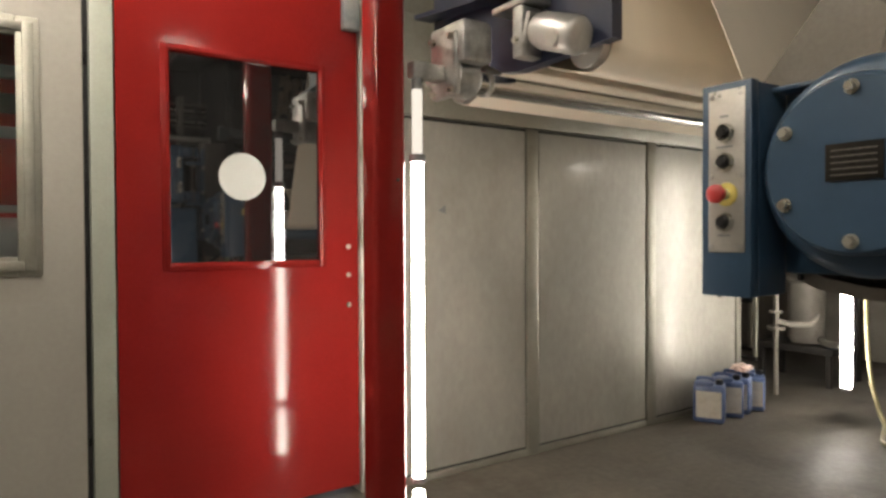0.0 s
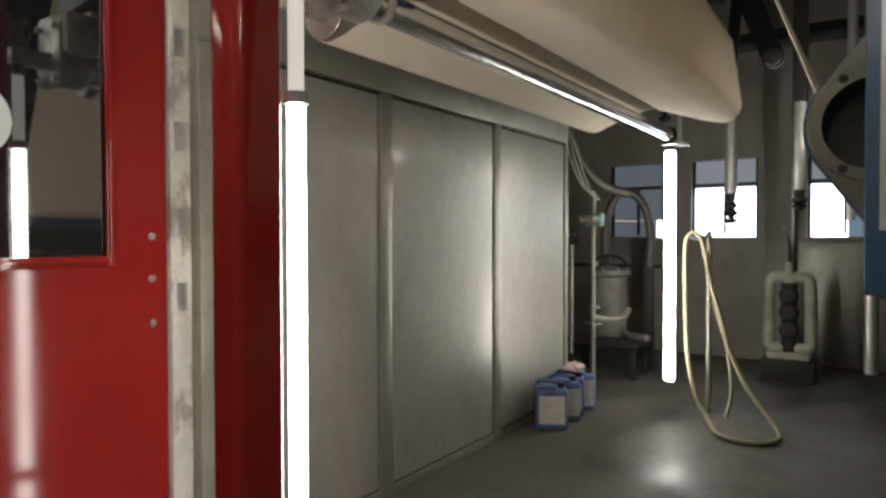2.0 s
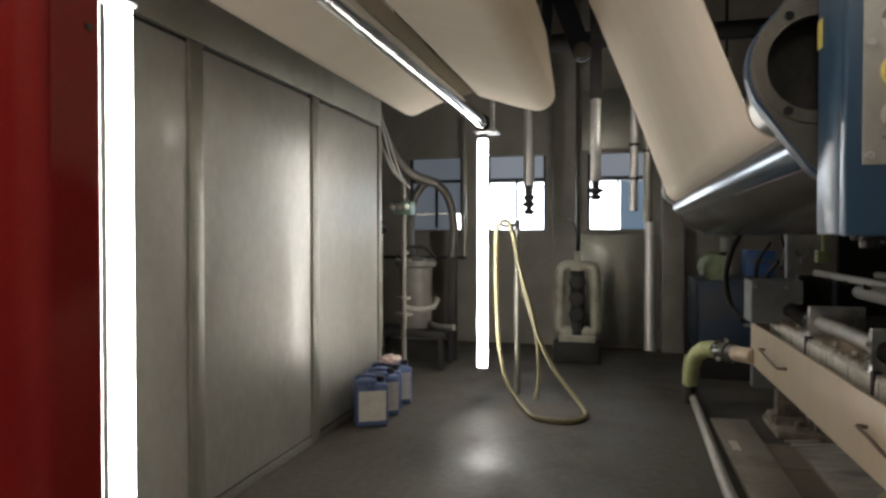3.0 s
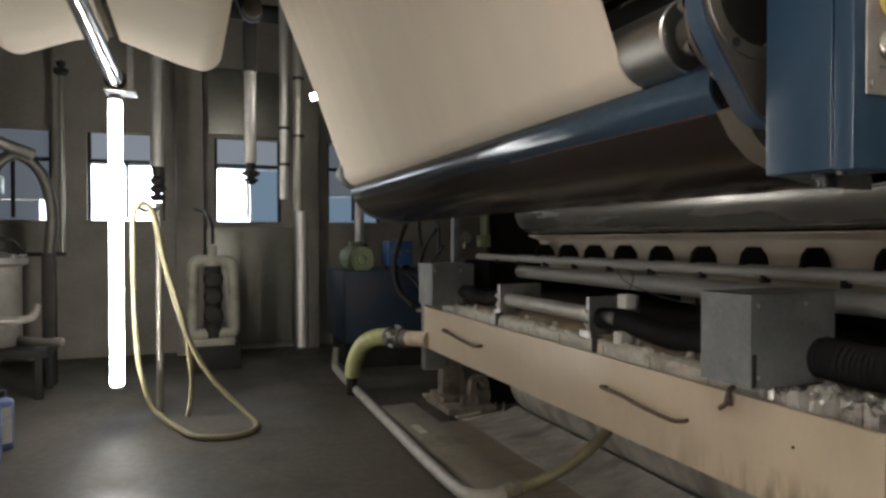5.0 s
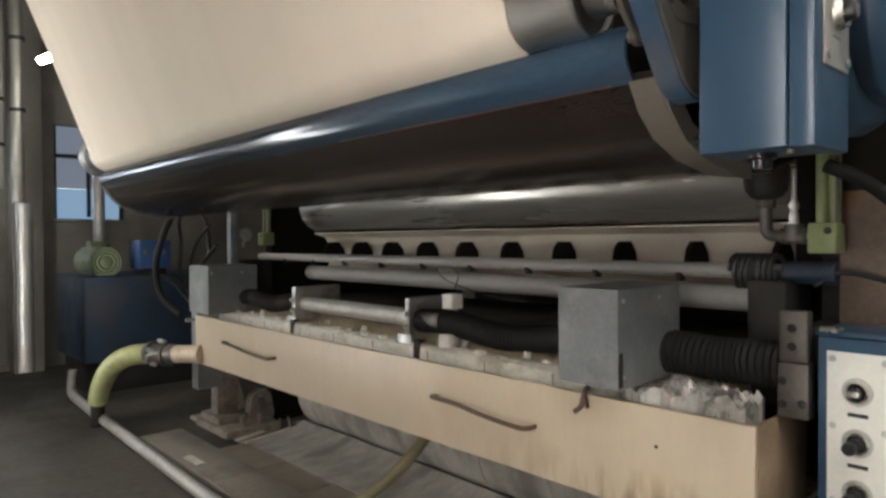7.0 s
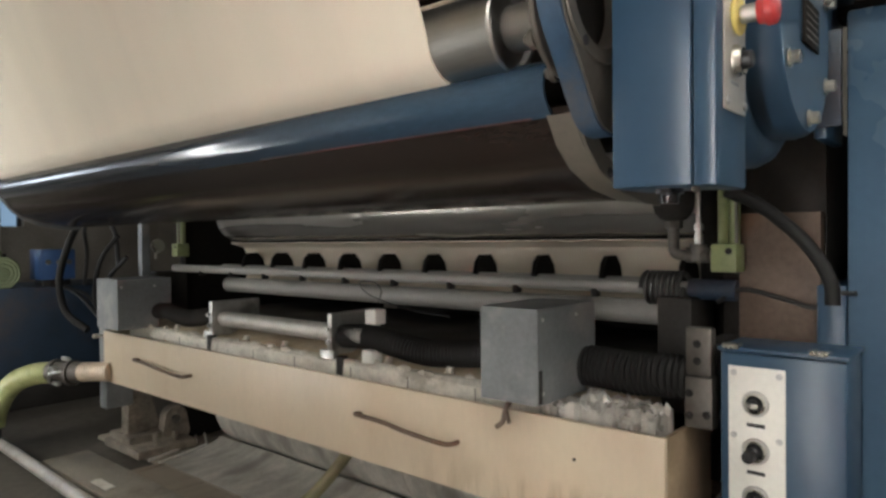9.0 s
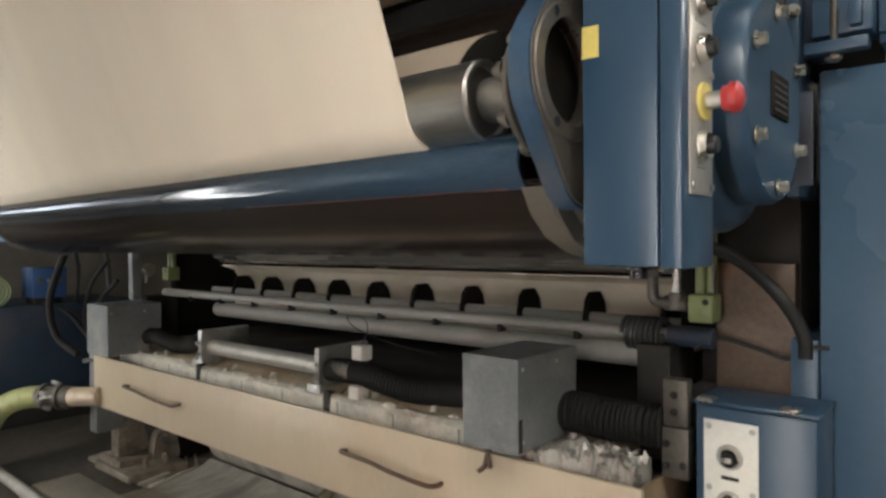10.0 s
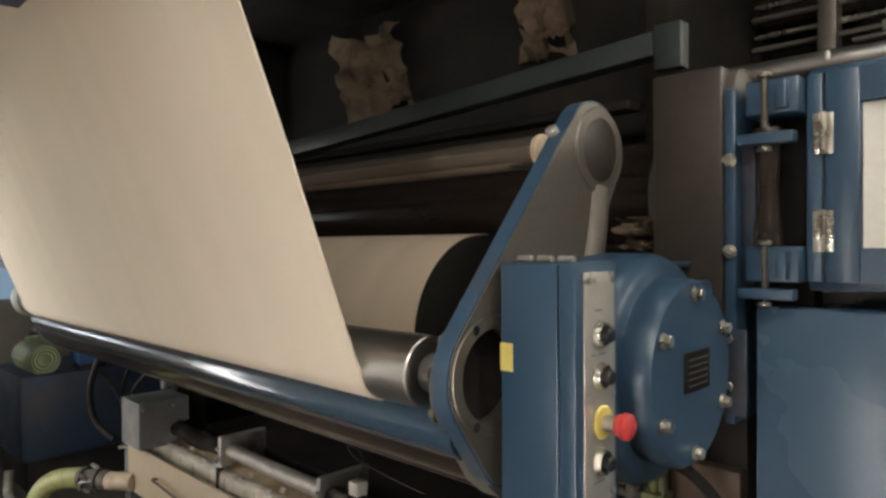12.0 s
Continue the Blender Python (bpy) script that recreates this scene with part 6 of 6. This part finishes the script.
    for k in range(3):
        solo("signal_cable", sweep([(4.62 + 0.03 * k, 2.86 + 0.02 * k, 3.4), (4.62 + 0.03 * k, 2.85, 2.1), (4.65 + 0.03 * k, 2.83 - 0.02 * k, 1.8), (4.72 + 0.04 * k, 2.78 - 0.03 * k, 1.58 - 0.04 * k), (4.82 + 0.03 * k, 2.74 - 0.03 * k, 1.5 - 0.03 * k), (4.92, 2.74, 1.5)], 0.008, 8), PALE_CABLE, "thin pale cable sagging in the pipe recess", "cable", "pale cables")
    v = thing("valve_manifold", (4.9, 2.72, 1.2), "grey-green valve manifold with small couplings on a post", "valve")
    part("post", rod((4.92, 2.74, 0.0), (4.92, 2.74, 1.5), 0.018, 14), DUSTY, v)
    part("block", box(4.87, 4.97, 2.67, 2.81, 1.24, 1.34, 0.008), GREEN_VALVE, v)
    for dy in (-0.09, 0.0, 0.09):
        part("coupling", lathe((4.86, 2.74 + dy * 0.5, 1.29), (-1, 0, 0.1), [(0, 0.022), (0.03, 0.022), (0.034, 0.028), (0.06, 0.028), (0.07, 0.012), (0.09, 0.012), (0.09, 0)], 12), ZINC, v)
    for z, r in ((0.62, 0.05), (0.5, 0.065), (0.95, 0.04)):
        part("flange", lathe((4.92, 2.74, z), (0, 0, 1), [(0, 0.018), (0, r), (0.02, r), (0.02, 0.018)], 18), DUSTY, v)
    part("side_branch", sweep([(4.92, 2.74, 0.56), (4.98, 2.66, 0.54), (5.12, 2.58, 0.54), (5.2, 2.56, 0.6)], 0.022, 12), DUSTY, v)
    solo("hose_stand", box(5.86, 5.94, 2.58, 2.66, 0.0, 0.9, 0.005), DARK, "thin steel stand under the pale hose", "stand")
    # lagged ducts and beams in the dark upper hall
    for k, (y, z, r) in enumerate(((1.2, 2.95, 0.09), (0.5, 2.6, 0.06), (1.9, 2.75, 0.05))):
        e = thing("overhead_duct", (5.9, y, z), "dark pipe run under the ceiling", "pipe", "overhead pipes")
        part("pipe", rod((5.2 + 0.4 * k, -4.0, z), (5.2 + 0.4 * k, 4.5, z), r), DARK, e)
    solo("wall_panel", box(6.915, 6.948, 0.86, 1.56, 1.93, 2.5, 0.006), FRAME, "pale sheet panel on the wall over the window", "panel", kind="structure")
    solo("low_wall_panel", box(6.915, 6.948, 0.84, 1.60, 0.05, 1.1, 0.006), FRAME, "pale sheet cladding under the window", "panel", kind="structure")


def jerrycan():
    c = thing("jerrycan", (0, 0, 0), "blue plastic jerrycan with a stained paper label", "jerrycan", "jerrycans by the panels")
    bm = box(-0.095, 0.095, -0.078, 0.078, 0.0, 0.242, 0.018, seg=3)
    part("body", bm, CAN, c)
    bm = box(-0.09, 0.03, -0.07, 0.07, 0.238, 0.262, 0.01, seg=2)
    part("shoulder", bm, CAN, c)
    part("grip", sweep([(-0.075, 0, 0.258), (-0.068, 0, 0.276), (-0.02, 0, 0.279), (0.018, 0, 0.274), (0.022, 0, 0.256)], 0.011, 10), CAN, c)
    part("cap", lathe((0.06, 0, 0.241), (0, 0, 1), [(0, 0.02), (0.006, 0.024), (0.03, 0.024), (0.033, 0.02), (0.033, 0)], 18), BLACK, c, "black screw cap")
    part("paper_label", box(-0.075, 0.08, -0.0805, -0.0785, 0.035, 0.205, 0), PAPER, c, "stained paper label")
    return c


def cans():
    c = jerrycan()
    spots = [(3.87, 2.60, -62), (4.08, 2.61, -50), (4.22, 2.63, -66), (4.37, 2.62, -58)]
    c.location = spots[0][:2] + (0,)
    c.rotation_euler = (0, 0, radians(spots[0][2]))
    for x, y, a in spots[1:]:
        copy_thing(c, pose(x, y, 0, 0, 0, a))
    bm = bmesh.new()
    bmesh.ops.create_icosphere(bm, subdivisions=4, radius=1)
    for v in bm.verts:
        k = 1 + 0.45 * noise.noise(v.co * 2.2) + 0.2 * noise.noise(v.co * 6)
        v.co = Vector((4.27 + v.co.x * 0.075 * k, 2.62 + v.co.y * 0.06 * k, 0.3 + v.co.z * 0.026 * k))
    solo("rag", bm, CLOTH, "crumpled pale pink rag on top of the jerrycans", "rag")


room()
panel_wall()
door_wall()
lamps()
webs()
roll_arm()
overhead_pipe()
guard()
arm()
control_box()
drive()
side_frame()
tray()
carriage()
inner_rolls()
underfloor()
far_end()
cans()


def motions():
    """The felt runs slowly: every roll that it wraps turns with it."""
    for shell, at, radius in TURNING:
        rate = math.degrees(WEB_SPEED / radius)
        n = max(2, math.ceil(abs(rate) * 12.0 / 75) + 1)
        walk(shell, [(12.0 * i / (n - 1), pose(at.x, at.y, at.z, rate * 12.0 * i / (n - 1))) for i in range(n)])


motions()
